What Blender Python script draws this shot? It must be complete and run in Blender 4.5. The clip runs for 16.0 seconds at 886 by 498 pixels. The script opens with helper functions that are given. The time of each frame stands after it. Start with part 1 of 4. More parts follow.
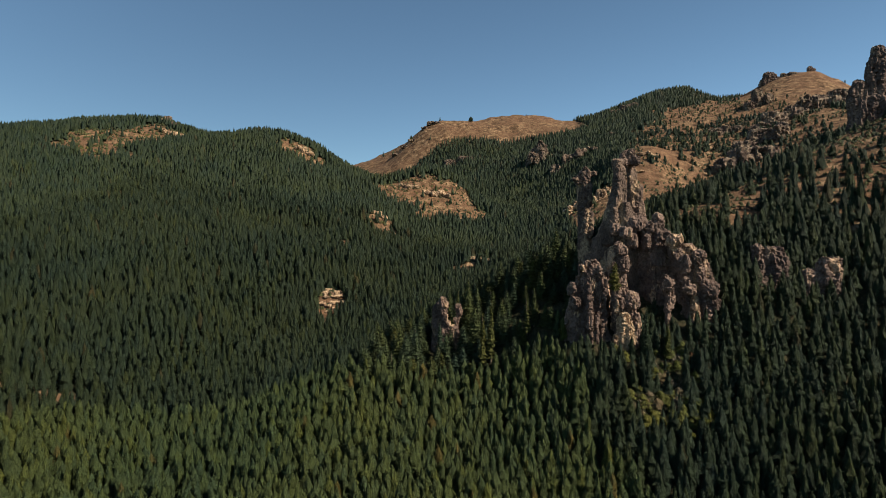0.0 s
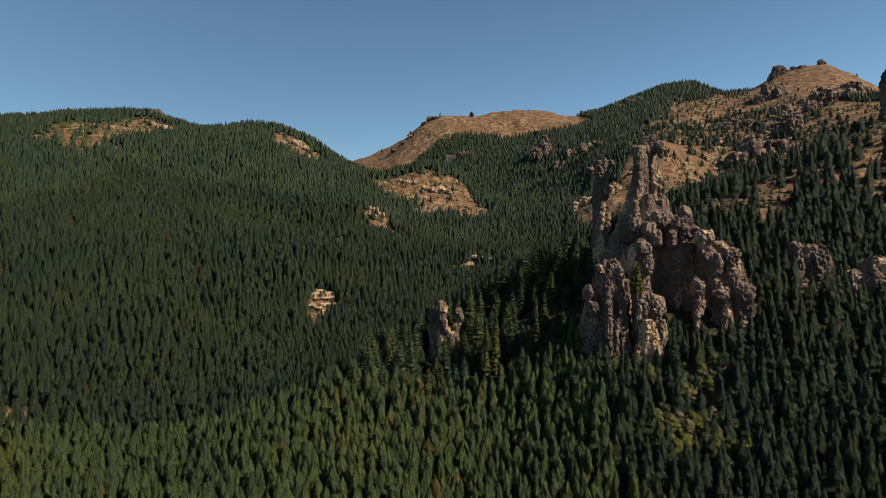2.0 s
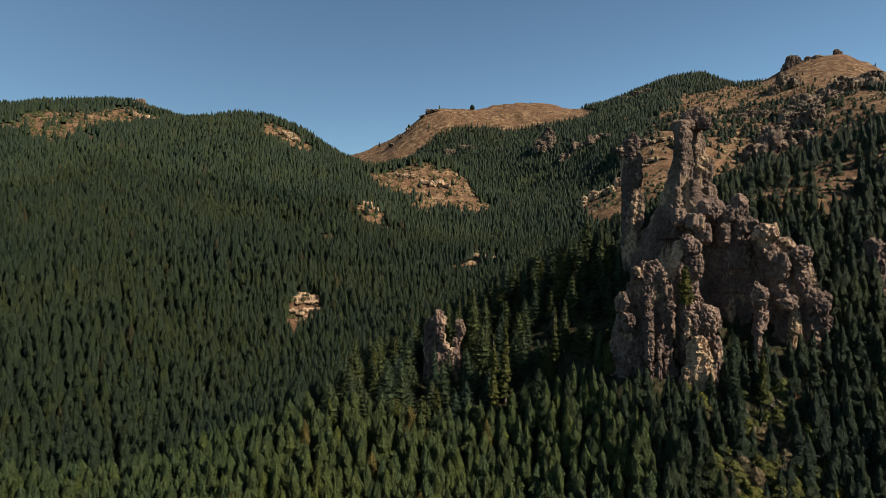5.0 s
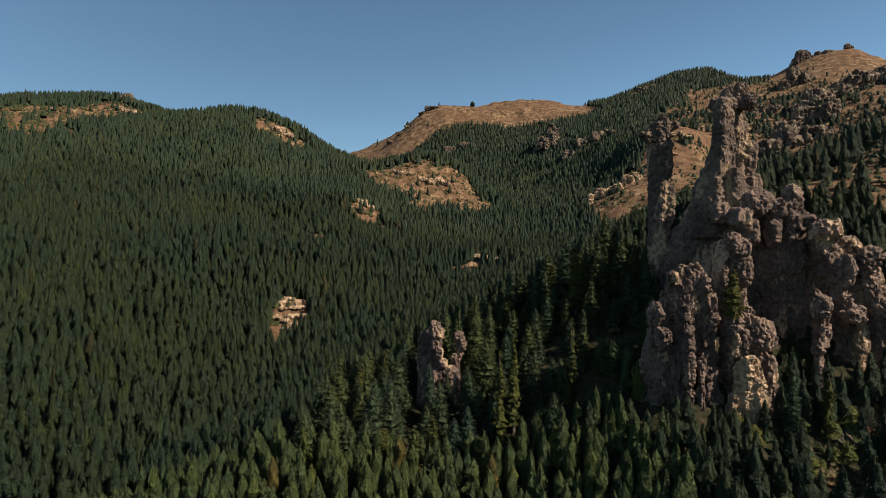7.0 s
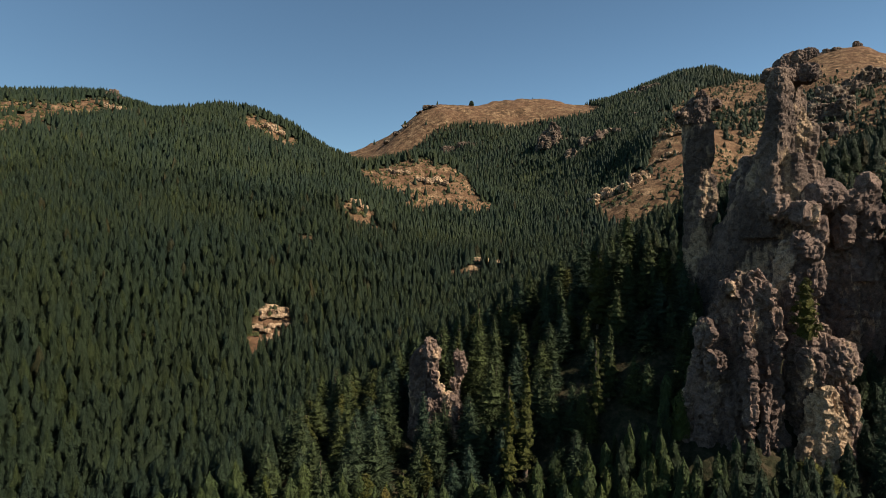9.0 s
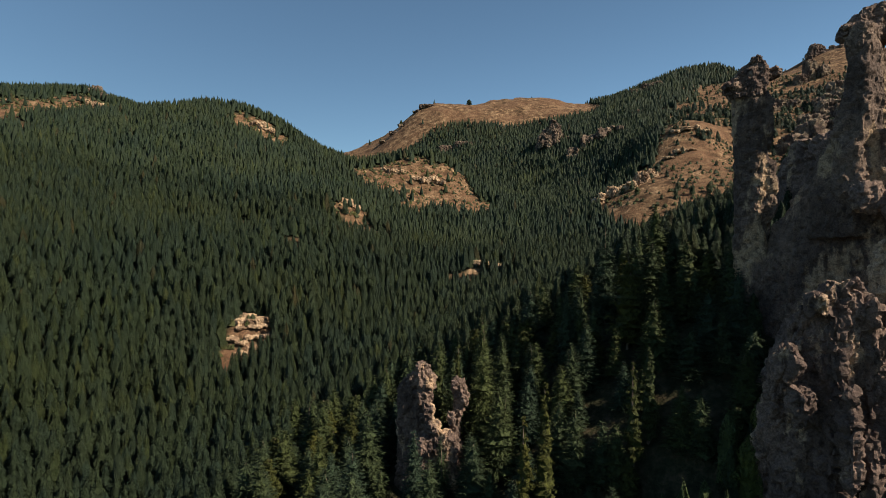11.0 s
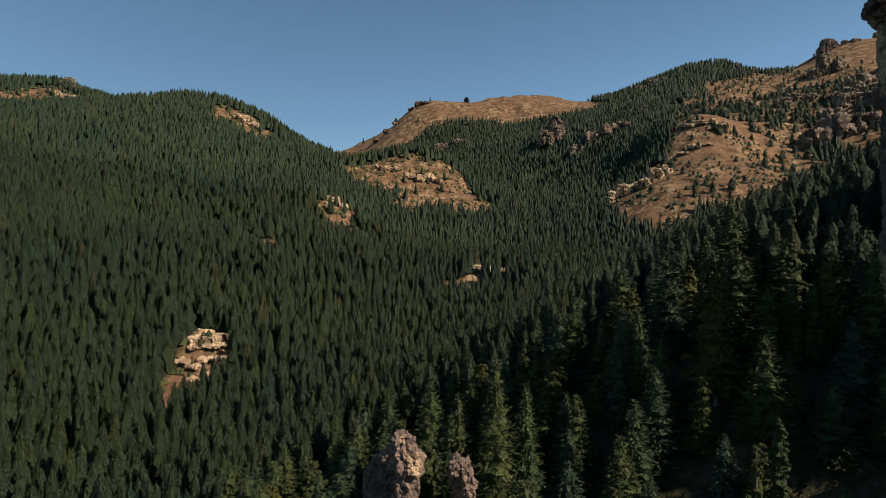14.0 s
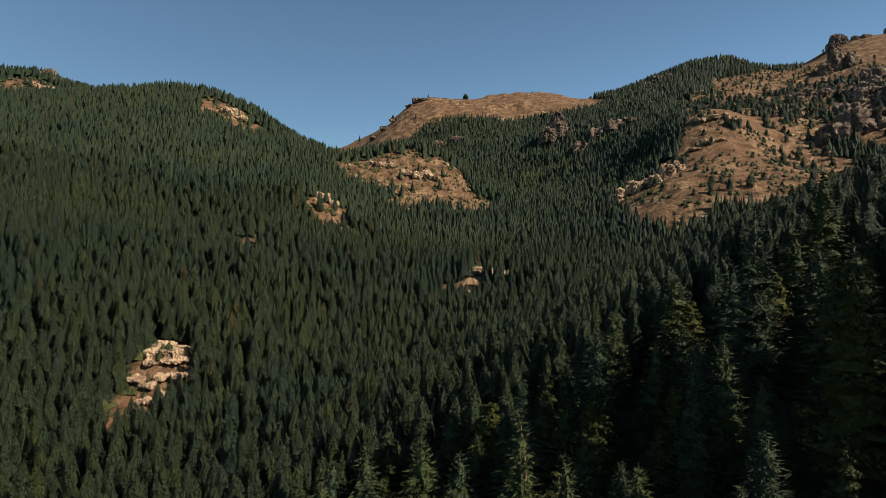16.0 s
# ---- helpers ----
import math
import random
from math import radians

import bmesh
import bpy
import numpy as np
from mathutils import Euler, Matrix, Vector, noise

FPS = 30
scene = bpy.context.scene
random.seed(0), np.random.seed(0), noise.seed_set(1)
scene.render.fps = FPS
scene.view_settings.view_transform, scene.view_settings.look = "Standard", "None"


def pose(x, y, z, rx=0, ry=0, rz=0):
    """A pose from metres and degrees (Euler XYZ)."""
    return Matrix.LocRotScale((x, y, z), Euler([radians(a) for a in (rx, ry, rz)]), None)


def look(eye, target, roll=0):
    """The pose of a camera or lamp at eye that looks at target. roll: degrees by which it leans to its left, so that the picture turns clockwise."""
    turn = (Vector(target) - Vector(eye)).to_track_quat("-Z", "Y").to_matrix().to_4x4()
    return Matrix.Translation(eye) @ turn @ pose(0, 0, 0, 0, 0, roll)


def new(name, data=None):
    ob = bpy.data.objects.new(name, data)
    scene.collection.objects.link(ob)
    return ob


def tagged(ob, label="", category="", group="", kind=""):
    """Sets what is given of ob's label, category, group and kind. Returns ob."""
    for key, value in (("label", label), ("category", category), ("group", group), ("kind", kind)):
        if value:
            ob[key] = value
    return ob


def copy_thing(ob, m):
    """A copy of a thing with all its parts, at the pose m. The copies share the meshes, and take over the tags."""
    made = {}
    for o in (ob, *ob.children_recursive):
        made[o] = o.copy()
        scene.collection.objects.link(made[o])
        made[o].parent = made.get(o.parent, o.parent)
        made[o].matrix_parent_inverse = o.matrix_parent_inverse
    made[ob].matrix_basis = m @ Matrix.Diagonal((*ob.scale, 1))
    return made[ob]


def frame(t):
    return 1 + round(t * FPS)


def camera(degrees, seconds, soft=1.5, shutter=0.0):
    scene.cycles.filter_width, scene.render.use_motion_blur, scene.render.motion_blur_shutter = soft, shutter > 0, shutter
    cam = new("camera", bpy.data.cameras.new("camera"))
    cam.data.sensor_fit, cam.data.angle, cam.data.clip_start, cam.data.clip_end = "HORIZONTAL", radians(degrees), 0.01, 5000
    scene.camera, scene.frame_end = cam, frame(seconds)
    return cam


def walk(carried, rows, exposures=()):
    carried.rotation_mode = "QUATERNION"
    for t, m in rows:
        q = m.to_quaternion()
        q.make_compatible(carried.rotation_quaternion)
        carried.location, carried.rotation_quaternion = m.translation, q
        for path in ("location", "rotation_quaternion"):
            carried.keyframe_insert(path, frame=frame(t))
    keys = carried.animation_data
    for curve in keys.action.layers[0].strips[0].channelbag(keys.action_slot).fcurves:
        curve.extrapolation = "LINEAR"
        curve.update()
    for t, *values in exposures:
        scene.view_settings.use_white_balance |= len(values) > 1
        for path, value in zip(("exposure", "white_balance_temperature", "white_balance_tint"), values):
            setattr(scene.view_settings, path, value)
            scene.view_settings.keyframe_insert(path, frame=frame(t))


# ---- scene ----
cam = camera(73.8, 16.0, 0.9)
METRES, EYE, TILT, LEAN, TURN = 240.0, 100.0, 0.0, 0.0, 0.0
ROWS = [
    (0.0, 0.0, 0.0, 0.0, 0.0, 0.0, -0.0),
    (0.5, 0.0007, 0.0319, -0.0002, 0.01, -0.05, -0.02),
    (1.0, 0.0013, 0.0636, -0.0003, 0.01, -0.09, -0.03),
    (1.5, 0.0018, 0.0954, -0.0003, 0.01, -0.12, -0.03),
    (2.0, 0.0026, 0.1273, -0.0004, 0.03, -0.18, -0.04),
    (2.5, 0.0029, 0.1591, -0.0002, 0.02, -0.23, -0.04),
    (3.0, 0.0034, 0.1906, -0.0001, 0.01, -0.21, -0.04),
    (3.5, 0.0039, 0.2221, -0.0002, 0.01, -0.22, -0.04),
    (4.0, 0.0046, 0.2539, -0.0004, 0.02, -0.3, -0.05),
    (6.5, 0.0093, 0.4128, -0.0002, 0.03, -0.43, -0.06),
    (7.0, 0.01, 0.4446, -0.0003, 0.02, -0.39, -0.07),
    (7.5, 0.0107, 0.4762, -0.0005, -0.01, -0.36, -0.06),
    (8.0, 0.0111, 0.5073, -0.0008, -0.04, -0.33, -0.07),
    (8.5, 0.0117, 0.5383, -0.0009, -0.07, -0.23, -0.08),
    (9.0, 0.0122, 0.5693, -0.0011, -0.12, -0.14, -0.09),
    (11.5, 0.0147, 0.7216, -0.0006, -0.42, 0.09, 0.04),
    (12.0, 0.0153, 0.7527, -0.0003, -0.47, 0.09, 0.03),
    (12.5, 0.0162, 0.7836, -0.0003, -0.5, 0.16, 0.01),
    (13.0, 0.0167, 0.8143, -0.0001, -0.56, 0.24, 0.01),
    (13.5, 0.0172, 0.845, 0.0001, -0.61, 0.32, -0.01),
    (14.0, 0.0177, 0.8763, 0.0003, -0.69, 0.35, -0.0),
    (14.5, 0.0185, 0.9076, 0.0003, -0.74, 0.35, -0.03),
    (15.0, 0.0189, 0.9383, 0.0003, -0.8, 0.38, -0.06),
    (15.5, 0.0196, 0.969, 0.0004, -0.85, 0.41, -0.11),
    (16.0, 0.0205, 0.9998, 0.0001, -0.87, 0.43, -0.15),
]
walk(cam, [(t, pose(0, 0, EYE, TILT, LEAN, TURN) @ pose(METRES * x, METRES * y, METRES * z, 90 + pitch, roll, yaw)) for t, x, y, z, yaw, pitch, roll in ROWS])

# ---- light ----
SUN_AZ, SUN_EL = 118.0, 40.0          # degrees from +y towards +x, and above the horizon
sun_way = Vector((math.sin(radians(SUN_AZ)) * math.cos(radians(SUN_EL)), math.cos(radians(SUN_AZ)) * math.cos(radians(SUN_EL)), math.sin(radians(SUN_EL))))
sun = new("sun", bpy.data.lights.new("sun", "SUN"))
sun.data.energy, sun.data.angle, sun.data.color = 4.3, radians(0.5), (1.0, 0.9, 0.76)
sun.matrix_world = look(tuple(sun_way * 900), (0, 0, 0))
world = bpy.data.worlds.new("sky")
scene.world = world
world.use_nodes = True
wn = world.node_tree.nodes
sky = wn.new("ShaderNodeTexSky")
sky.sky_type, sky.sun_disc = "NISHITA", False
sky.sun_elevation, sky.sun_rotation = radians(SUN_EL), radians(-SUN_AZ)
sky.altitude, sky.air_density, sky.dust_density, sky.ozone_density = 2500, 1.0, 0.0, 1.0
wn["Background"].inputs["Strength"].default_value = 0.053
clear = wn.new("ShaderNodeMix")
clear.data_type, clear.blend_type = "RGBA", "MULTIPLY"
clear.inputs["Factor"].default_value, clear.inputs["B"].default_value = 1.0, (0.86, 1.0, 0.95, 1)
world.node_tree.links.new(sky.outputs["Color"], clear.inputs["A"])
world.node_tree.links.new(clear.outputs["Result"], wn["Background"].inputs["Color"])
scene.view_settings.exposure = 1.15

# ---- numeric noise ----
def hash3(i, j, k, s=0):
    h = (i * 374761393 + j * 668265263 + k * 1274126177 + s * 974634777) & 0xFFFFFFFF
    h = ((h ^ (h >> 13)) * 1103515245) & 0xFFFFFFFF
    h = ((h ^ (h >> 16)) * 2246822519) & 0xFFFFFFFF
    return ((h ^ (h >> 15)) & 0xFFFFFF) / 16777216.0


def value_noise(p, s=0):
    """Smooth noise from -1 to 1 at the points p (n x 3)."""
    i = np.floor(p).astype(np.int64)
    f = p - i
    f = f * f * f * (f * (f * 6 - 15) + 10)
    out = 0
    for a in (0, 1):
        for b in (0, 1):
            for c in (0, 1):
                w = (f[:, 0] if a else 1 - f[:, 0]) * (f[:, 1] if b else 1 - f[:, 1]) * (f[:, 2] if c else 1 - f[:, 2])
                out = out + w * hash3(i[:, 0] + a, i[:, 1] + b, i[:, 2] + c, s)
    return out * 2 - 1


def fractal(p, octaves=4, s=0, gain=0.5):
    out, amp = 0, 1.0
    for o in range(octaves):
        out = out + amp * value_noise(p * 2 ** o + 17.3 * o, s + o)
        amp *= gain
    return out


def cells(p, s=0):
    """Distances to the nearest and second nearest of scattered seeds, one to each unit cell, and the nearest seed's own random number."""
    i = np.floor(p).astype(np.int64)
    d1, d2, own = np.full(len(p), 9.0), np.full(len(p), 9.0), np.zeros(len(p))
    for a in (-1, 0, 1):
        for b in (-1, 0, 1):
            for c in (-1, 0, 1):
                q = i + np.array((a, b, c))
                seed = q + np.stack([hash3(q[:, 0], q[:, 1], q[:, 2], s + k) for k in (1, 2, 3)], 1)
                d = np.linalg.norm(p - seed, axis=1)
                near = d < d1
                d2 = np.where(near, d1, np.minimum(d2, d))
                own = np.where(near, hash3(q[:, 0], q[:, 1], q[:, 2], s + 4), own)
                d1 = np.where(near, d, d1)
    return d1, d2, own


def flat3(x, y, scale, z=0.0):
    return np.stack([np.ravel(x) / scale, np.ravel(y) / scale, np.full(np.size(x), z)], 1)


# ---- mesh helpers ----
def mesh_of(name, verts, tris, material, smooth=False, quads=None, normals=None):
    """A mesh from arrays of corners and of triangles or quads."""
    faces = np.asarray(tris if quads is None else quads, dtype=np.int32)
    n = faces.shape[1]
    me = bpy.data.meshes.new(name)
    me.vertices.add(len(verts))
    me.vertices.foreach_set("co", np.asarray(verts, dtype=np.float32).ravel())
    me.loops.add(faces.size)
    me.loops.foreach_set("vertex_index", faces.ravel())
    me.polygons.add(len(faces))
    me.polygons.foreach_set("loop_start", np.arange(len(faces), dtype=np.int32) * n)
    me.update(calc_edges=True)
    me.validate()
    me.polygons.foreach_set("use_smooth", np.full(len(faces), smooth))
    me.materials.append(material)
    if normals is not None:
        me.attributes.new("custom_normal", "FLOAT_VECTOR", "POINT").data.foreach_set("vector", np.asarray(normals, dtype=np.float32).ravel())
    return me


def part(name, me, parent, label=""):
    ob = new(name, me)
    ob.parent = parent
    return tagged(ob, label)


def thing(name, x, y, z, label, category, group="", kind=""):
    ob = new(name)
    ob.location = (x, y, z)
    ob.empty_display_size = 0.5
    return tagged(ob, label, category, group, kind)


# ---- materials ----
def material(name, rough=0.8, specular=0.2):
    m = bpy.data.materials.new(name)
    m.use_nodes = True
    t = m.node_tree
    b = t.nodes["Principled BSDF"]
    b.inputs["Roughness"].default_value = rough
    b.inputs["Specular IOR Level"].default_value = specular
    return m, t, b


def node(t, kind, **values):
    n = t.nodes.new(kind)
    for k, v in values.items():
        n.inputs[k.replace("_", " ")].default_value = v
    return n


def noise_node(t, coord, scale, detail=5.0, rough=0.55, squash=None):
    n = node(t, "ShaderNodeTexNoise", Scale=scale, Detail=detail, Roughness=rough)
    if squash:
        mp = node(t, "ShaderNodeMapping", Scale=squash)
        t.links.new(coord, mp.inputs["Vector"])
        coord = mp.outputs["Vector"]
    t.links.new(coord, n.inputs["Vector"])
    return n.outputs["Fac"]


def ramp(t, fac, *stops):
    r = t.nodes.new("ShaderNodeValToRGB")
    els = r.color_ramp.elements
    while len(els) < len(stops):
        els.new(0.5)
    for e, (p, c) in zip(els, stops):
        e.position, e.color = p, (*c, 1)
    t.links.new(fac, r.inputs["Fac"])
    return r.outputs["Color"]


def grey(t, fac, lo, hi, a=0.0, b=1.0):
    n = node(t, "ShaderNodeMapRange", From_Min=lo, From_Max=hi, To_Min=a, To_Max=b)
    t.links.new(fac, n.inputs["Value"])
    return n.outputs["Result"]


def mix(t, fac, a, b, how="MIX"):
    n = t.nodes.new("ShaderNodeMix")
    n.data_type, n.blend_type = "RGBA", how
    for sock, v in ((n.inputs["Factor"], fac), (n.inputs["A"], a), (n.inputs["B"], b)):
        if isinstance(v, bpy.types.NodeSocket):
            t.links.new(v, sock)
        elif isinstance(v, tuple):
            sock.default_value = (*v, 1)
        else:
            sock.default_value = v
    return n.outputs["Result"]


def bump(t, b, fac, distance, strength=1.0, before=None):
    n = node(t, "ShaderNodeBump", Strength=strength, Distance=distance)
    t.links.new(fac, n.inputs["Height"])
    if before:
        t.links.new(before, n.inputs["Normal"])
    t.links.new(n.outputs["Normal"], b.inputs["Normal"])
    return n.outputs["Normal"]


def place(t):
    return t.nodes.new("ShaderNodeNewGeometry").outputs["Position"]


def foliage(name, colour, single, warm=(1.4, 1.2, 0.75)):
    """Needles: each spray a little different, each tree too."""
    m, t, b = material(name, 0.65, 0.12)
    g = t.nodes.new("ShaderNodeNewGeometry")
    c = ramp(t, g.outputs["Random Per Island"], (0.0, tuple(0.8 * q for q in colour)), (0.5, colour), (1.0, tuple(1.2 * q for q in colour)))
    if single:
        own = t.nodes.new("ShaderNodeObjectInfo").outputs["Random"]
    else:
        tag = t.nodes.new("ShaderNodeAttribute")
        tag.attribute_name = "tone"
        own = tag.outputs["Fac"]
        odd = ramp(t, own, (0.0, (0.78, 0.9, 1.12)), (0.35, (0.95, 0.98, 1.0)), (0.7, (1.08, 1.07, 0.92)), (0.93, (1.35, 1.2, 0.74)), (0.975, (1.4, 1.15, 0.72)), (0.985, (1.6, 0.98, 0.75)))
        c = mix(t, 1.0, c, odd, "MULTIPLY")
    if single:
        c = mix(t, own, mix(t, 1.0, c, (0.8, 0.9, 1.1), "MULTIPLY"), mix(t, 1.0, c, warm, "MULTIPLY"))
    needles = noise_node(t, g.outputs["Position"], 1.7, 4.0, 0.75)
    # darker and bluer where the bump noise is low, paler where it is high
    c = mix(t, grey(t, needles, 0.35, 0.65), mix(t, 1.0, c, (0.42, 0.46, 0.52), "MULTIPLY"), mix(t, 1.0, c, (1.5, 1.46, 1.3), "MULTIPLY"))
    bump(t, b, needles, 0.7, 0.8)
    far = noise_node(t, g.outputs["Position"], 0.012, 3.0)
    c = mix(t, grey(t, far, 0.35, 0.65), mix(t, 1.0, c, (1.05, 1.05, 0.98), "MULTIPLY"), mix(t, 1.0, c, (0.75, 0.88, 1.02), "MULTIPLY"))
    t.links.new(c, b.inputs["Base Color"])
    lace = t.nodes.new("ShaderNodeAttribute")
    lace.attribute_name = "open"
    holes = grey(t, noise_node(t, g.outputs["Position"], 2.4, 4.0, 0.75), 0.46, 0.49, 1.0, 0.0)
    cut = node(t, "ShaderNodeMath")
    cut.operation = "MULTIPLY"
    t.links.new(lace.outputs["Fac"], cut.inputs[0])
    t.links.new(holes, cut.inputs[1])
    solid = node(t, "ShaderNodeMath")
    solid.operation = "SUBTRACT"
    solid.inputs[0].default_value = 1.0
    t.links.new(cut.outputs[0], solid.inputs[1])
    t.links.new(solid.outputs[0], b.inputs["Alpha"])
    return m


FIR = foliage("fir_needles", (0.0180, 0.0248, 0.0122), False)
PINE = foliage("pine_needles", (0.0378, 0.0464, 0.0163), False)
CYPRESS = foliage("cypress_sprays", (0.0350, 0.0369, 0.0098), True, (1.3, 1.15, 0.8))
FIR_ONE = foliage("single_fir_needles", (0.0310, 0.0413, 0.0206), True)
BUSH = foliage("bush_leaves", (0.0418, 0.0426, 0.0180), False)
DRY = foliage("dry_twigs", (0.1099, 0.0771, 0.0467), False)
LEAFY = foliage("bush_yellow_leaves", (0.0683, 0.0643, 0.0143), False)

BARK, t, b = material("bark", 0.9)
p = place(t)
c = ramp(t, noise_node(t, p, 1.5, 6, 0.6, (3, 3, 0.5)), (0.3, (0.05, 0.035, 0.025)), (0.7, (0.16, 0.12, 0.09)))
t.links.new(c, b.inputs["Base Color"])
bump(t, b, noise_node(t, p, 4, 4, 0.6, (3, 3, 0.5)), 0.05)

def rock_material(name, dark, mid, light, pale, share, low_dark=0.45):
    """Weathered tuff: brown-crusted and pitted, darkened where the bump is low, pale where it has flaked off in tall
    streaks.
    """
    m, t, b = material(name, 0.92, 0.1)
    p = place(t)
    big = noise_node(t, p, 0.07, 4)
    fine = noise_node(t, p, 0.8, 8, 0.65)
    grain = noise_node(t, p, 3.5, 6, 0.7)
    streak = noise_node(t, p, 0.16, 6, 0.62, (1, 1, 0.4))
    c = ramp(t, big, (0.4, dark), (0.5, mid), (0.6, light))
    c = mix(t, grey(t, streak, share, share + 0.06), c, pale)
    # towards a darker brown where the fine bump is low
    c = mix(t, grey(t, fine, 0.40, 0.52, 1.25 * low_dark, 0.0), c, tuple(0.4 * q for q in dark))
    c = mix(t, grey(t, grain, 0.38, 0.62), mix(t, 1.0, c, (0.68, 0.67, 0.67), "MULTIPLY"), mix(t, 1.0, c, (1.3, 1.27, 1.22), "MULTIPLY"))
    t.links.new(c, b.inputs["Base Color"])
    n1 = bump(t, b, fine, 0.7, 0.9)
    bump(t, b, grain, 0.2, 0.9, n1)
    return m


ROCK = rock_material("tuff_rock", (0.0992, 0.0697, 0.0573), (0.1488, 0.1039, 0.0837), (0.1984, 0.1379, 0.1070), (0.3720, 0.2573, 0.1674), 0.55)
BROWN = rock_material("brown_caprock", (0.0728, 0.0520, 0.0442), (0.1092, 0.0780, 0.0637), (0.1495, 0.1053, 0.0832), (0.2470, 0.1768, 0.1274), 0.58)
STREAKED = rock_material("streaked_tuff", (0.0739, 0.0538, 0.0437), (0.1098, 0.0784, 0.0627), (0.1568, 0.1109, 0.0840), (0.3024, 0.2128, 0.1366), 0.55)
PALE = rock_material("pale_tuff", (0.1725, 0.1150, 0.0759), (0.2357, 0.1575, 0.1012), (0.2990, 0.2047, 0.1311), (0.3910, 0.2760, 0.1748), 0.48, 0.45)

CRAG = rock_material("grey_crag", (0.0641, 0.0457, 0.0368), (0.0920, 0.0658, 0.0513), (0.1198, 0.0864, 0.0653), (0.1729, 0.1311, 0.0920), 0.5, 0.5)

# tan grass and pale stony soil; brown needle litter and low plants where the wood stands
GROUND, t, b = material("dry_grass_and_soil", 0.95, 0.08)
p = place(t)
wide = noise_node(t, p, 0.02, 6, 0.6)
mid = noise_node(t, p, 0.10, 8, 0.68)
tuft = noise_node(t, p, 0.45, 6, 0.7)
grain = noise_node(t, p, 1.6, 6, 0.7)
c = ramp(t, mid, (0.40, (0.0449, 0.0258, 0.0151)), (0.47, (0.1034, 0.0605, 0.0337)), (0.54, (0.1565, 0.0960, 0.0536)), (0.61, (0.2462, 0.1624, 0.0960)))
c = mix(t, grey(t, wide, 0.44, 0.58, 0.0, 0.6), c, (0.1175, 0.0629, 0.0371))
c = mix(t, grey(t, tuft, 0.49, 0.56, 0.0, 0.6), c, (0.0449, 0.0318, 0.0166))
c = mix(t, grey(t, grain, 0.38, 0.62), mix(t, 1.0, c, (0.66, 0.64, 0.62), "MULTIPLY"), mix(t, 1.0, c, (1.3, 1.28, 1.25), "MULTIPLY"))
litter = t.nodes.new("ShaderNodeAttribute")
litter.attribute_name = "litter"
floor = ramp(t, tuft, (0.42, (0.0147, 0.0163, 0.0079)), (0.52, (0.0278, 0.0263, 0.0131)), (0.62, (0.0514, 0.0383, 0.0221)))
c = mix(t, grey(t, litter.outputs["Fac"], 0.3, 0.75), c, floor)
t.links.new(c, b.inputs["Base Color"])
n1 = bump(t, b, mid, 3.0, 0.8)
bump(t, b, tuft, 0.9, 0.8, n1)

# ---- the land: crests, flanks and stream beds, each a line of (x, y, height) ----
FORE = [(0, -200, 6), (0, 60, 5), (0, 165, 13), (-100, 215, 14), (91, 216, 17), (45, 232, 29), (20, 252, 31), (-33, 270, 45), (-130, 258, 19), (-171, 292, 33)]
LEFT_FLANK = [(-100, 387, 45), (-174, 390, 72), (-160, 476, 98), (-80, 425, 62), (-112, 416, 58), (-89, 545, 104), (-135, 577, 112), (-60, 618, 113), (-78, 632, 130), (-297, 649, 173), (-207, 817, 235)]
LEFT_CREST = [(-1100, 850, 255), (-663, 880, 262), (-413, 830, 268), (-415, 890, 283), (-392, 880, 270), (-375, 868, 264), (-322, 850, 256), (-272, 842, 262), (-245, 866, 264), (-212, 862, 251), (-178, 864, 238), (-150, 872, 224), (-118, 885, 205)]
STREAM = [(-60, 300, 33), (-45, 350, 42), (-20, 430, 55), (0, 500, 67), (27, 545, 85), (15, 690, 110), (60, 780, 140), (80, 900, 160), (110, 1000, 215)]
ROCK_FOOT = [(0, 286, 50), (45, 296, 78), (72, 294, 86), (78, 250, 56), (56, 240, 52), (76, 229, 38), (110, 251, 60), (151, 271, 86), (175, 267, 74)]
RIGHT_SPUR = [(95, 420, 97), (147, 324, 120), (184, 298, 110), (172, 346, 128), (207, 331, 137), (204, 360, 146), (240, 380, 162), (160, 440, 118), (285, 398, 186), (450, 480, 235), (215, 545, 104), (330, 560, 150)]
RIGHT_HILL = [(120, 620, 100), (184, 668, 150), (184, 789, 163), (250, 727, 188), (264, 785, 233), (312, 752, 185), (398, 795, 224), (434, 907, 275), (525, 888, 302), (171, 1026, 258), (309, 1052, 312)]
RIGHT_CREST = [(424, 1295, 422), (484, 1289, 442), (528, 1280, 443), (561, 1262, 424), (600, 1235, 411), (600, 1150, 402), (560, 1120, 380), (640, 1300, 402), (720, 1290, 400), (637, 1159, 429), (678, 1159, 440), (719, 1159, 452), (757, 1150, 430), (785, 1140, 412), (830, 1150, 395), (540, 1010, 338), (600, 1030, 364), (690, 1030, 368), (760, 1030, 350), (640, 930, 330), (740, 900, 310)]
BALD_KNOLL = [(-80, 850, 196), (-21, 845, 204), (20, 855, 196), (44, 850, 176), (-10, 800, 163)]
FAR_HILL = [(-170, 1090, 185), (-179, 1341, 284), (-108, 1341, 316), (-31, 1341, 380), (21, 1350, 392), (65, 1377, 396), (150, 1392, 415), (231, 1375, 412), (270, 1405, 400), (323, 1270, 376), (400, 1400, 405), (60, 1200, 300), (150, 1200, 305), (20, 1050, 225)]
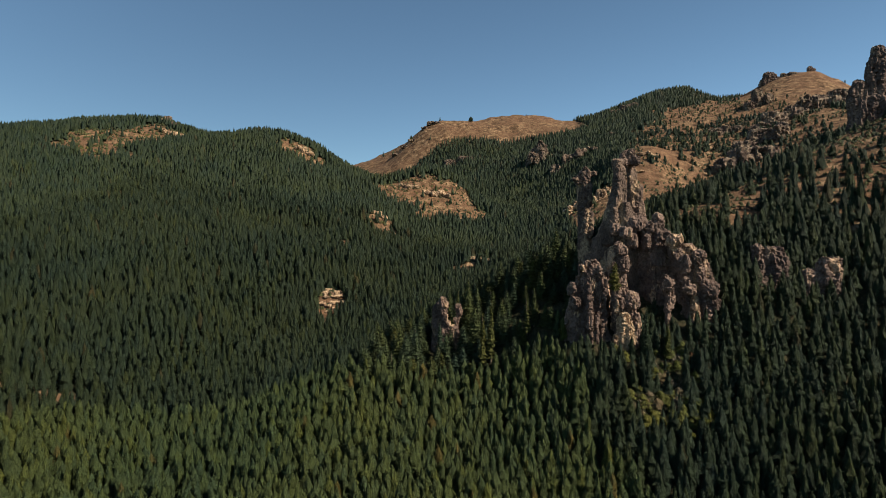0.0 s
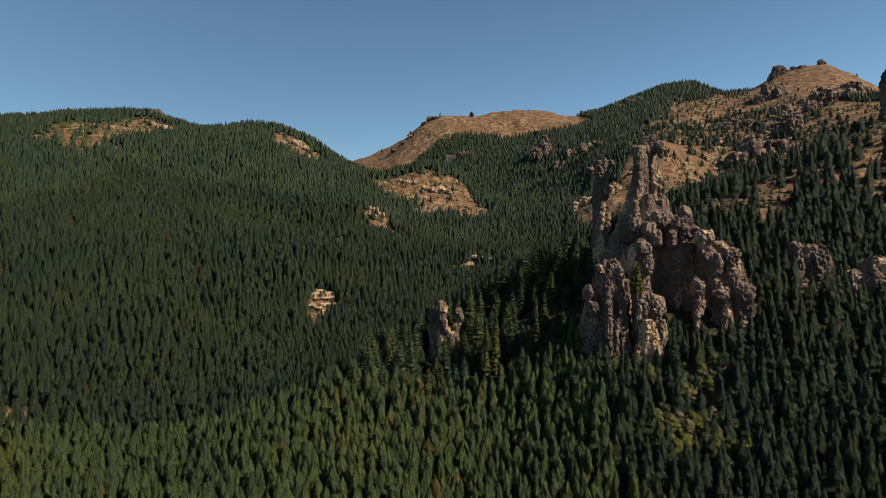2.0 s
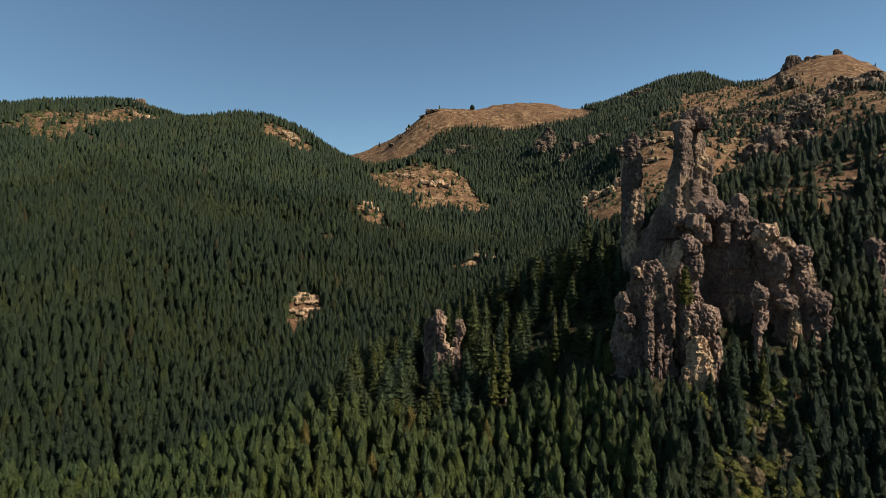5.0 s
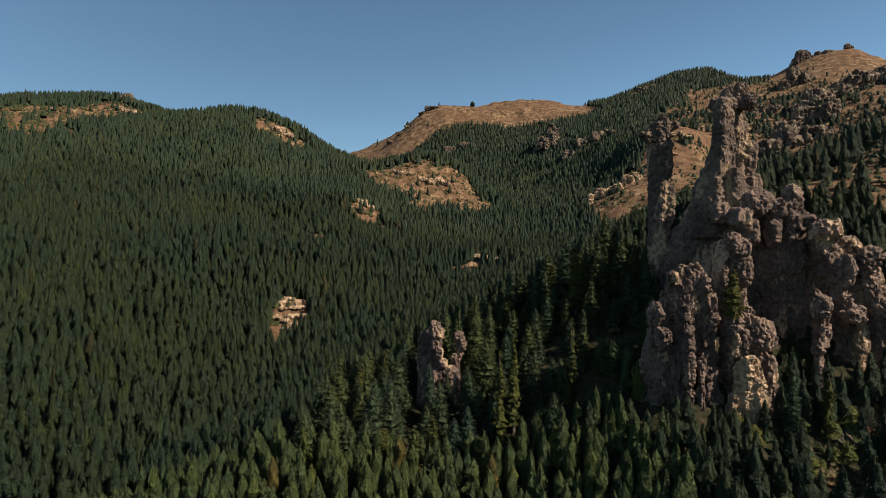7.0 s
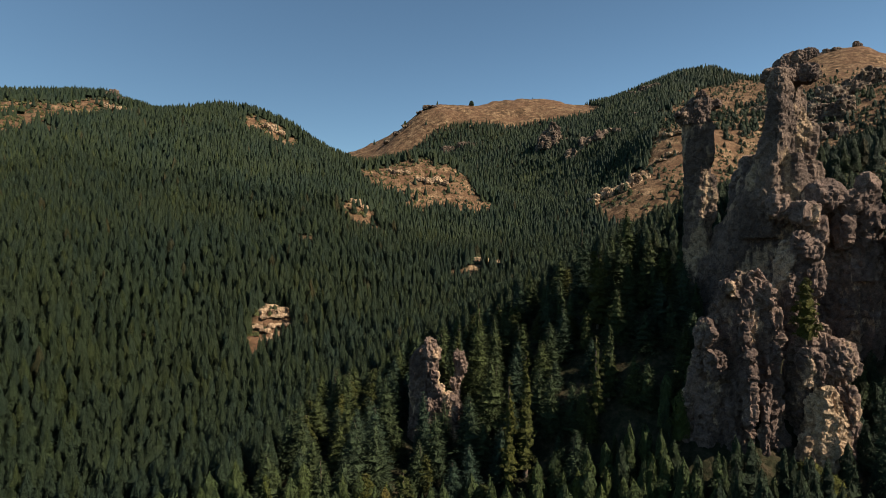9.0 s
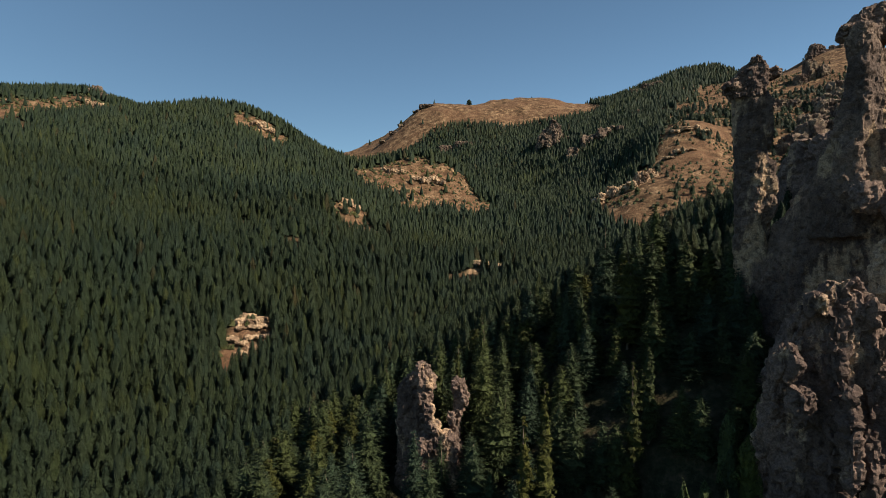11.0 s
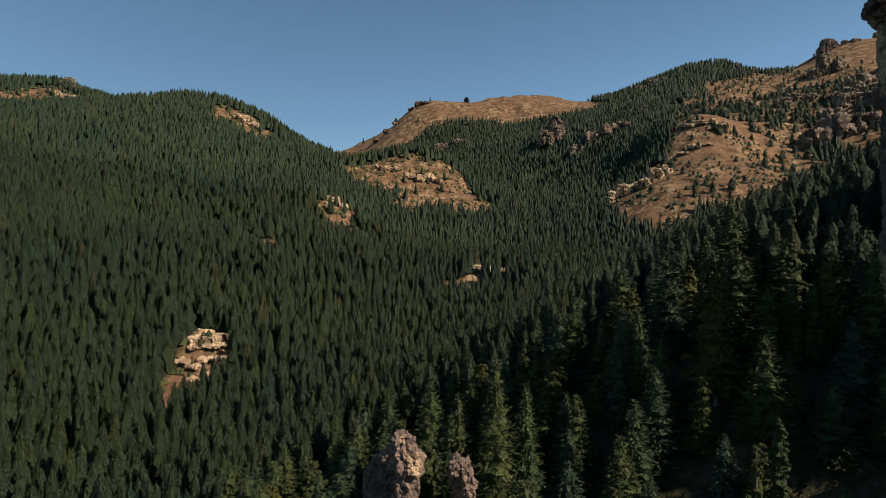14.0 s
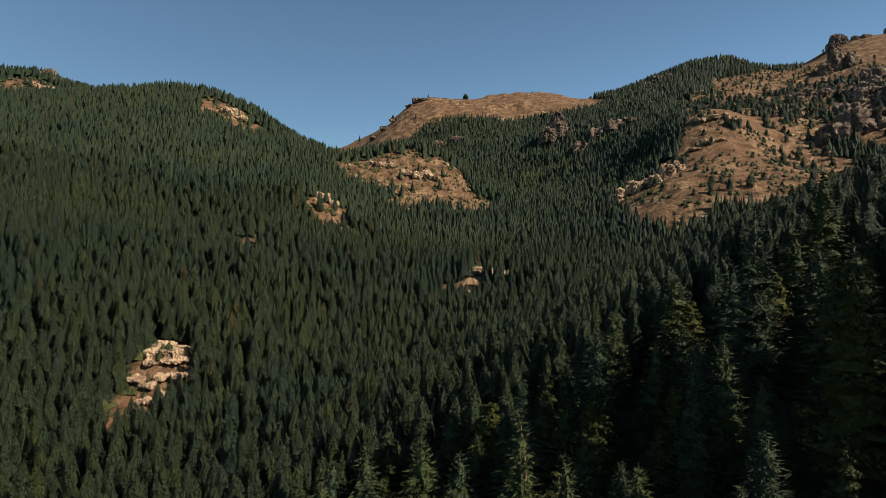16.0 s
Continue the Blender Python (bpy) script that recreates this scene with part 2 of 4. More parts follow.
OUTLANDS = [(-1300, 300, 150), (-700, 0, 60), (700, 0, 110), (1400, 900, 340), (0, -700, 0), (0, 2200, 280), (1500, 2200, 300), (-1400, 2000, 200), (-1500, -700, 60), (1500, -700, 120)]
LAND = np.array(FORE + LEFT_FLANK + LEFT_CREST + STREAM + ROCK_FOOT + RIGHT_SPUR + RIGHT_HILL + RIGHT_CREST + BALD_KNOLL + FAR_HILL + OUTLANDS, dtype=float)


# steep banks that face the stream: (x, y, width, rise)
BANKS = [(-81, 424, 13, 5), (30, 542, 18, 7), (-90, 545, 14, 5), (-74, 632, 24, 7), (-200, 835, 34, 8), (-392, 842, 50, 8), (-20, 832, 60, 5), (150, 322, 30, 3)]


def spline(r2):
    return r2 * np.log(r2 + 1e-9) * 0.5


def fit_land():
    q = LAND[:, :2] / 300
    n = len(q)
    k = spline(((q[:, None] - q[None]) ** 2).sum(2)) + 0.002 * np.eye(n)
    base = np.concatenate([np.ones((n, 1)), q], 1)
    full = np.block([[k, base], [base.T, np.zeros((3, 3))]])
    return np.linalg.solve(full, np.concatenate([LAND[:, 2], np.zeros(3)])), q


WEIGHTS, SPOTS = fit_land()


def land(x, y):
    """The height of the ground."""
    x, y = np.ravel(np.asarray(x, dtype=float)), np.ravel(np.asarray(y, dtype=float))
    cx, cy = np.clip(x, -1600, 1600), np.clip(y, -800, 2300)
    q = np.stack([cx, cy], 1) / 300
    z = WEIGHTS[-3] + q @ WEIGHTS[-2:]
    for w, s in zip(WEIGHTS[:-3], SPOTS):
        z = z + w * spline(((q - s) ** 2).sum(1))
    far = np.clip((np.hypot(x, y - 250) - 150) / 600, 0.12, 1)
    z = z + far * (4 * fractal(flat3(x, y, 120), 4, 3) + 2.0 * fractal(flat3(x, y, 22), 3, 9))
    z = z + 0.7 * fractal(flat3(x, y, 9), 2, 21)
    for bx, by, wide, rise in BANKS:
        z = z + rise * np.tanh((y - by) / (0.55 * wide)) * np.exp(-(((x - bx) / wide) ** 2 + ((y - by) / (1.6 * wide)) ** 2))
    bare = np.clip(1 - np.hypot((x - 330) / 260, (y - 830) / 240), 0, 1) ** 0.5
    z = z + bare * 5 * (0.5 - np.abs(value_noise(flat3(x + 0.3 * y, y, 34), 63)))
    return z


def height(x, y):
    return float(land([x], [y])[0])


# open ground: (x, y, half width x, half width y, share of trees left)
CLEARINGS = [(-415, 690, 50, 34, 0.08), (-425, 735, 52, 42, 0.06), (-410, 790, 42, 50, 0.05), (-405, 832, 38, 44, 0.04), (-210, 826, 28, 26, 0.08), (-178, 806, 24, 26, 0.12), (-20, 808, 82, 46, 0.05), (-24, 750, 14, 14, 0.05), (-72, 650, 17, 22, 0.14), (-56, 626, 17, 12, 0.2),
             (-88, 543, 10, 9, 0.05), (-128, 585, 22, 12, 0.35), (-79.5, 428, 10.5, 17, 0.05), (-80, 412, 9, 12, 0.05), (20, 534, 15, 12, 0.04), (38, 556, 18, 12, 0.06), (-186, 275, 28, 5, 0.0), (150, 326, 30, 20, 0.1), (185, 340, 48, 24, 0.12), (235, 368, 46, 26, 0.16), (280, 395, 40, 26, 0.2), (250, 352, 56, 28, 0.14), (228, 314, 40, 22, 0.2), (270, 330, 44, 30, 0.2), (-150, 590, 9, 7, 0.15), (-166, 600, 8, 6, 0.15), (106, 247.5, 5, 4, 0.1)]
# thin stretches of the wood; dark needle litter kept here stands in for shade
GAPS = [(34, 268, 17, 21, 0.8), (48, 250, 8, 14, 0.7), (87, 230, 13, 8, 0.25), (92, 243, 9, 5, 0.4)]
BARE = [(245, 690, 88, 88, 0.06), (310, 700, 50, 70, 0.08), (176, 664, 34, 40, 0.1), (285, 780, 70, 60, 0.1), (330, 850, 85, 90, 0.22), (420, 930, 150, 130, 0.3), (540, 1010, 180, 150, 0.2), (500, 770, 140, 120, 0.24), (720, 1130, 170, 140, 0.008), (565, 1225, 34, 34, 0.01), (300, 440, 140, 80, 0.35)]
ROCKS = [(67, 254, 18, 9), (84, 274, 20, 13), (82, 288, 18, 8), (109, 265, 14, 10), (2, 288, 8, 4), (287, 396, 12, 10), (150, 273, 9, 4), (173, 269, 9, 4)]


def thinned(x, y, d):
    for cx, cy, rx, ry, left in GAPS:
        d = np.where(np.hypot((x - cx) / rx, (y - cy) / ry) < 1, np.minimum(d, left), d)
    return d


def wood_density(x, y, thin=True):
    """How thickly the trees stand, from 0 to 1."""
    wob = 0.26 * fractal(flat3(x, y, 22), 3, 41)
    small = 0.55 * fractal(flat3(x, y, 8), 2, 45)
    d = np.ones(len(x))
    for rows, edge in ((CLEARINGS, 1.0), (BARE, 1.0)):
        for cx, cy, rx, ry, left in rows:
            d = np.where(np.hypot((x - cx) / rx, (y - cy) / ry) + wob * edge * min(1, rx / 35) + small * max(0, 1 - rx / 35) < 1, np.minimum(d, left), d)
    d = np.where(thin, thinned(x, y, d), d)
    d = np.where((y > 745) & (x < 0.405 * (y - 233) + 5 + 9 * value_noise(flat3(x, y, 30), 83)) & (x > 90), 1.0, d)
    plateau = (y > 1242 - 0.2 * np.clip(x - 90, 0, 200) + 14 * value_noise(flat3(x, y, 40), 81)) & (x < 300) | (y > 1200 + 0.8 * np.clip(x + 60, 0, 80)) & (x < 10)
    d = np.where(plateau, 0.004, d)
    for cx, cy, rx, ry in ROCKS:
        d = np.where(np.hypot((x - cx) / rx, (y - cy) / ry) < 1, 0 if thin else 1, d)
    return d


def spaced(lo, hi, near_lo, near_hi, fine, grow=1.09, most=60.0):
    mid = list(np.arange(near_lo, near_hi, fine))
    up, step = [near_hi], fine
    while up[-1] < hi:
        step = min(step * grow, most)
        up.append(up[-1] + step)
    down, step = [], fine
    at = near_lo
    while at > lo:
        step = min(step * grow, most)
        at -= step
        down.append(at)
    return np.array(down[::-1] + mid + up)


GX = spaced(-4500, 4500, -200, 300, 4.5, 1.04, 90)
GY = spaced(-2500, 4500, 200, 460, 4.5, 1.022, 90)
xx, yy = np.meshgrid(GX, GY)
zz = land(xx, yy)
nx = len(GX)
idx = (np.arange(len(GY) - 1)[:, None] * nx + np.arange(nx - 1)[None]).ravel()
cover = wood_density(xx.ravel(), yy.ravel(), False).astype(np.float32)
ground = new("ground", mesh_of("ground", np.stack([xx.ravel(), yy.ravel(), zz], 1), None, GROUND, True, np.stack([idx, idx + 1, idx + nx + 1, idx + nx], 1)))
ground.data.attributes.new("litter", "FLOAT", "POINT").data.foreach_set("value", cover)
tagged(ground, "dry tan grass and stony soil on mountain slopes", "ground", kind="structure")

# ---- rocks ----
def blob(row, square):
    """A rounded block: corners and triangles. row: x, y, z, half widths, turn in degrees."""
    x, y, z, rx, ry, rz, turn = row
    bm = bmesh.new()
    bmesh.ops.create_icosphere(bm, subdivisions=4, radius=1.0)
    v = np.array([q.co[:] for q in bm.verts])
    f = np.array([[q.index for q in p.verts] for p in bm.faces])
    bm.free()
    v = v / ((np.abs(v) ** square).sum(1) ** (1 / square))[:, None]
    v = v * np.array((rx, ry, rz))
    a = radians(turn)
    v = np.stack([v[:, 0] * math.cos(a) - v[:, 1] * math.sin(a), v[:, 0] * math.sin(a) + v[:, 1] * math.cos(a), v[:, 2]], 1)
    return v + np.array((x, y, z)), f


def column(turn, y, deep, rows):
    """A standing block of rock, narrowing and widening with its height: corners and triangles. rows: height, x, half width."""
    n = 28
    a = np.arange(n) * 2 * np.pi / n
    ring = np.stack([np.cos(a), np.sin(a)], 1)
    ring = ring / ((np.abs(ring) ** 4.0).sum(1) ** 0.25)[:, None]
    c, q = math.cos(radians(turn)), math.sin(radians(turn))
    rows = sorted(rows)
    vs, usual = [], sorted(r for z, x, r in rows)[len(rows) // 2]
    for z, x, r in rows:
        k = r * 1.06 / (abs(c) + deep * abs(q))
        u, v = ring[:, 0] * k, ring[:, 1] * max(k * deep, 1.0)
        back = 0.85 * (r - usual) * (deep * abs(c) + abs(q)) / (abs(c) + deep * abs(q))
        vs.append(np.stack([x + u * c - v * q, y + back + u * q + v * c, np.full(n, z)], 1))
    vs.append(np.array([vs[0].mean(0), vs[-1].mean(0) + np.array((0, 0, 0.5))]))
    f, i = [], np.arange(n)
    j = (i + 1) % n
    for k in range(len(rows) - 1):
        f += [np.stack([k * n + i, k * n + j, (k + 1) * n + j], 1), np.stack([k * n + i, (k + 1) * n + j, (k + 1) * n + i], 1)]
    m, top = len(rows) * n, (len(rows) - 1) * n
    f += [np.stack([j, i, np.full(n, m)], 1), np.stack([top + i, top + j, np.full(n, m + 1)], 1)]
    return np.concatenate(vs), np.concatenate(f)


def worn(p, seed, cell, knob, rib, fine):
    """How far a weathered face stands out at the points p: blocks, ribs, knobs, pits."""
    q = p + 0.22 * cell * np.stack([fractal(p / cell, 3, seed + k) for k in (1, 2, 3)], 1)
    d1, d2, own = cells(q / np.array((cell, cell, cell * 2.4)), seed)
    e1, e2, mine = cells(q / np.array((cell * 0.42, cell * 0.42, cell * 0.62)), seed + 5)
    ribs = 0.5 - np.abs(value_noise(np.stack([q[:, 0] / (cell * 0.6), q[:, 1] / (cell * 0.6), q[:, 2] / (cell * 4)], 1), seed + 8)) * 2
    out = knob * cell * (0.42 * (own - 0.5) - 0.2 * np.exp(-((d2 - d1) / 0.08) ** 2)) + rib * cell * ribs
    out = out + knob * cell * 0.42 * (0.75 * (mine - 0.5) - 0.3 * np.exp(-((e2 - e1) / 0.1) ** 2))
    pit = np.clip((value_noise(q / (cell * 0.3), seed + 31) - 0.35) * 3, 0, 1)
    out = out - 0.34 * knob * cell * pit
    return out + fine * fractal(p / 1.3, 4, seed + 12, 0.62)


def rock_mesh(name, blocks, lumps, seed, material, voxel=0.5, cell=4.5, knob=0.6, rib=0.16, fine=0.22, columns=()):
    """One weathered rock: square blocks and round lumps grown together, then worn."""
    vs, fs, n = [], [], 0
    for rows, square in ((blocks, 5.0), (lumps, 2.9)):
        for row in rows:
            v, f = blob(row, square)
            vs.append(v)
            fs.append(f + n)
            n += len(v)
    for row in columns:
        v, f = column(*row)
        vs.append(v)
        fs.append(f + n)
        n += len(v)
    rough = mesh_of(name + "_rough", np.concatenate(vs), np.concatenate(fs), material)
    ob = new("rough", rough)
    mod = ob.modifiers.new("grow", "REMESH")
    mod.mode, mod.voxel_size, mod.adaptivity = "VOXEL", voxel, 0.0
    me = bpy.data.meshes.new_from_object(ob.evaluated_get(bpy.context.evaluated_depsgraph_get()))
    bpy.data.objects.remove(ob)
    bpy.data.meshes.remove(rough)
    me.name = name
    n = len(me.vertices)
    p, nor = np.empty(n * 3, dtype=np.float32), np.empty(n * 3, dtype=np.float32)
    me.vertices.foreach_get("co", p)
    me.vertices.foreach_get("normal", nor)
    p, nor = p.reshape(-1, 3).astype(float), nor.reshape(-1, 3).astype(float)
    p = p + nor * worn(p, seed, cell, knob, rib, fine)[:, None]
    me.vertices.foreach_set("co", p.astype(np.float32).ravel())
    me.polygons.foreach_set("use_smooth", np.zeros(len(me.polygons), dtype=bool))
    if not me.materials:
        me.materials.append(material)
    me.update()
    return me


def rock_thing(name, label, x, y, z):
    return thing(name, x, y, z, label, "rock formation")


def rock_part(name, owner, blocks, lumps, seed, material=None, label="", columns=(), **how):
    ox, oy, oz = (owner.parent or owner).location
    moved = [[(r[0] - ox, r[1] - oy, r[2] - oz, *r[3:]) for r in rows] for rows in (blocks, lumps)]
    columns = [(turn, y - oy, deep, [(z - oz, x - ox, r) for z, x, r in rows]) for turn, y, deep, rows in columns]
    me = rock_mesh(name, moved[0], moved[1], seed, material or ROCK, columns=columns, **how)
    return part(name, me, owner, label)


massif = rock_thing("rock_massif", "weathered brown tuff massif with tall eroded pinnacles and knobs", 78, 262, 50)
rock_part("buttress", massif, [], [(55, 254, 83, 1.7, 2.0, 3.2, 0), (57.6, 254, 76.4, 1.9, 2.2, 3.2, 0), (59.6, 253, 91.5, 1.5, 1.8, 1.6, 0), (66.4, 252.5, 90.5, 1.9, 2.0, 2.4, 0), (62, 249.5, 72, 1.2, 1.6, 8, 0), (65.4, 250, 66, 0.9, 1.4, 7, 0)], 11, voxel=0.34, cell=3.0, knob=0.62,
          columns=[(22, 254, 0.75, [(95.5, 63.7, 1.8), (93.3, 63.8, 3.6), (87.2, 63.4, 3.7), (77.8, 63.2, 3.2), (64.5, 62.5, 3.2), (51.1, 62.4, 3.3), (39, 62.3, 4.3)]),
                   (22, 254, 0.8, [(90.5, 67.8, 0.9), (87.8, 68.2, 2.7), (81.1, 68.8, 2.9), (72.4, 68.1, 2.0), (61.7, 69.8, 2.5), (52.3, 70.9, 2.8), (38.8, 70.8, 3.5)]),
                   (-48, 260, 0.9, [(90.9, 60.3, 1.8), (82.6, 59.7, 3.7), (70.2, 58.8, 6.0), (56.4, 58.9, 8.0), (37.1, 58.8, 9.5)])])
rock_part("buttress", massif, [], [(80, 250.8, 78, 3.0, 2.6, 4.0, 0), (74.6, 251, 76.5, 2.4, 2.4, 4.2, 0), (82.6, 252, 66, 1.6, 2.4, 7, 0), (83, 252, 57, 1.7, 2.4, 4.4, 0)], 12, ROCK, "brown knobbly buttress", voxel=0.3, cell=3.0, knob=0.58,
          columns=[(18, 254.5, 0.8, [(84.8, 76.5, 1.6), (81.2, 77.1, 4.5), (75.9, 77.9, 6.1), (70.5, 78.1, 5.5), (64.5, 78.9, 5.2), (58.5, 79.4, 5.2), (52.5, 78.9, 4.9), (39.1, 77.7, 6.0)])])
rock_part("wall", massif, [], [(73.2, 250.5, 57, 1.3, 1.8, 7, 0)], 20, PALE, "pale flaked lower wall", voxel=0.3, cell=2.4, knob=0.5,
          columns=[(18, 252.2, 0.8, [(73, 76.6, 1.6), (70, 77.2, 3.4), (65.4, 77.8, 4.4), (57.6, 78.4, 4.9), (52, 78.2, 5.2), (44, 77.6, 5.6)])])
rock_part("knob", massif, [], [(77.6, 257, 99.5, 2.6, 2.8, 2.4, 0), (79, 257.6, 93.5, 2.3, 2.4, 4, 0)], 13, voxel=0.3, cell=2.6, knob=0.5,
          columns=[(22, 259.5, 0.75, [(103.1, 76.9, 1.7), (100.9, 77.0, 3.7), (97.1, 76.9, 4.6), (92.3, 76.2, 4.3), (86.7, 76.9, 3.6), (77, 78.4, 4.2), (60, 78, 5.0)])])
rock_part("core", massif, [], [(82.3, 265.5, 107.5, 2.5, 2.5, 2.8, 0), (88.5, 269, 111.4, 4.0, 3.6, 3.6, 0), (93.4, 268, 110, 2.4, 2.4, 2.8, 0), (99.8, 266.5, 106.6, 2.4, 2.4, 2.6, 0), (78.5, 269, 109, 2.1, 2.3, 2.8, 0), (86, 267.5, 104, 2.6, 2.4, 4, 0), (92, 267.6, 103.5, 2.0, 2.2, 4.5, 0)], 14, voxel=0.45, cell=4.0, knob=0.34,
          columns=[(-52, 278, 0.7, [(108.5, 94.1, 6.9), (102.2, 96.2, 9.9), (89.9, 96.6, 11.3), (74.6, 97, 12.3), (44, 98, 14.2)]),
                   (-56, 270, 0.8, [(90, 70, 4), (86, 69.6, 6.5), (78, 69, 8.5), (60, 68, 10), (44, 68, 11)]),
                   (20, 268, 0.9, [(116.3, 97.5, 1.5), (113.7, 97.4, 2.8), (108.6, 97.9, 2.9), (102.1, 97.5, 4.0), (92, 97.5, 4.0)])])
left_pinnacle = rock_part("pinnacle", massif, [], [(71.8, 289, 127, 1.5, 1.6, 6, 0), (72.4, 288.8, 112, 1.4, 1.6, 7, 0)], 15, STREAKED, voxel=0.4, cell=3.4, knob=0.2, rib=0.1,
          columns=[(-52, 291, 0.75, [(136, 69.6, 3.3), (132.8, 69.2, 3.6), (122.7, 69.5, 3.8), (114.2, 69.8, 3.8), (106.6, 69.6, 3.5), (97.3, 70.4, 4.2), (85.5, 71, 5.2), (65.1, 71.5, 7)])])
rock_part("caprock", left_pinnacle, [], [(65.4, 290, 134.2, 2.0, 1.9, 1.0, 0), (73.2, 290.5, 137, 2.2, 2.2, 1.3, 0)], 25, BROWN, voxel=0.24, cell=1.9, knob=0.42,
          columns=[(-20, 291, 0.85, [(140, 69.6, 0.8), (138.4, 70.2, 2.7), (136.6, 69.8, 4.2), (134.8, 68.8, 4.6), (133.6, 68.4, 4.6), (131.6, 68.8, 3.6)])])
mid_pinnacle = rock_part("pinnacle", massif, [], [(88.5, 275, 112, 2.6, 2.4, 5, 0), (94, 281, 117, 2.4, 2.4, 4, 0), (93.6, 282, 126, 1.8, 1.8, 5, 0)], 16, STREAKED, voxel=0.42, cell=3.6, knob=0.22, rib=0.12,
          columns=[(26, 275, 0.85, [(141.3, 81.4, 1.9), (138.7, 81.5, 2.9), (133.3, 82, 3.2), (126.6, 82, 3.8), (118.5, 81, 5.4), (110.4, 81.3, 7.5), (102, 82, 8)]),
                   (18, 284, 0.75, [(142, 89.3, 2.3), (135.3, 90.5, 2.7), (127, 91.3, 3.1), (118.8, 92.1, 4.3), (110.6, 92.5, 6.3), (100, 92, 7)]),
                   (-56, 284, 0.6, [(121.9, 83.7, 3.6), (114.9, 83.5, 7.1), (105.4, 82.6, 10.9), (95.9, 82, 13.4), (83.3, 81.9, 14.8), (50, 81.8, 16.6)])])
rock_part("caprock", mid_pinnacle, [], [(81.4, 276.6, 140.6, 2.6, 2.4, 1.8, 0), (84.6, 277.4, 140.4, 2.4, 2.0, 2.2, 0), (91, 278, 141.6, 1.8, 1.9, 2.6, 0)], 26, BROWN, voxel=0.24, cell=2.0, knob=0.5,
          columns=[(-20, 281, 0.9, [(147.2, 89.1, 2.2), (145.9, 88.2, 3.9), (143.2, 87.7, 4.4), (139.8, 88.4, 2.9)])])
# unseen rock added behind the pinnacles, to throw shade on the hillside
rock_part("ridge", massif, [], [(98, 309, 122, 4, 5, 6, 0), (101, 322, 119, 4, 5, 6, 0)], 22, voxel=0.7, cell=4.5, knob=0.4,
          columns=[(-74, 315, 0.45, [(128, 99, 5), (122, 99, 6.5), (110, 99, 7.5), (90, 99, 9), (60, 99, 11)])])
rock_part("shoulder", massif, [], [(102.5, 260.5, 103.8, 3.4, 3.0, 2.6, 0), (112, 258.6, 96.6, 2.8, 2.6, 3.0, 0), (117.4, 257.6, 82, 3.4, 2.6, 3.6, 0), (106.4, 259.6, 93, 2.6, 2.4, 4.4, 0), (97.4, 254.6, 84.6, 2.4, 2.4, 3.0, 0), (108, 259, 82, 2.6, 2.4, 2.4, 0), (120, 258.6, 76, 2.0, 2.2, 3, 0)], 18, voxel=0.36, cell=3.4, knob=0.55,
          columns=[(22, 263, 0.8, [(106.5, 102.4, 2.0), (104, 102.5, 4.1), (97.4, 104.6, 4.2), (86.4, 108.3, 3.5), (76.9, 109.5, 3.3), (67.5, 109.3, 4.1), (46, 109.7, 5)]),
                   (22, 261, 0.8, [(99.6, 112.1, 1.4), (96.7, 111.9, 3.1), (89.7, 114.1, 4.0), (81.9, 116.8, 4.8), (74.9, 117.3, 4.0), (67.9, 117.5, 3.3), (60.1, 117, 3.3), (46, 116.5, 4.6)]),
                   (20, 257, 0.9, [(88.7, 96.1, 1.4), (85.4, 96.7, 2.9), (78.1, 99, 3.0), (71.7, 97.8, 1.8), (62.6, 98.3, 2.0), (46, 98.7, 3.4)]),
                   (-50, 271, 0.6, [(102.2, 106.5, 6.9), (92.5, 110.6, 11), (79.5, 112.7, 12.2), (46, 112.9, 13)])])
rock_part("wall", massif, [], [], 21, PALE, "pale flaked lower wall", voxel=0.34, cell=2.4, knob=0.5,
          columns=[(10, 260, 1.0, [(80, 110.4, 1.2), (77, 110.8, 2.2), (68, 110.8, 2.4), (60, 111, 2.8), (48, 111, 3)]), (10, 258, 1.0, [(71, 118.6, 0.8), (68, 118.4, 1.8), (60, 118, 2.6), (48, 118, 3)])])
rock_part("rubble", massif, [], [(77, 248.5, 50, 6, 3.4, 3.6, 0), (84, 249, 52, 5, 3, 3, 0)], 19, PALE, voxel=0.4, cell=2.2, knob=0.8)
rock_part("rubble", massif, [], [(112, 256.5, 57, 8, 3, 3.4, 0)], 23, PALE, voxel=0.4, cell=2.2, knob=0.8)

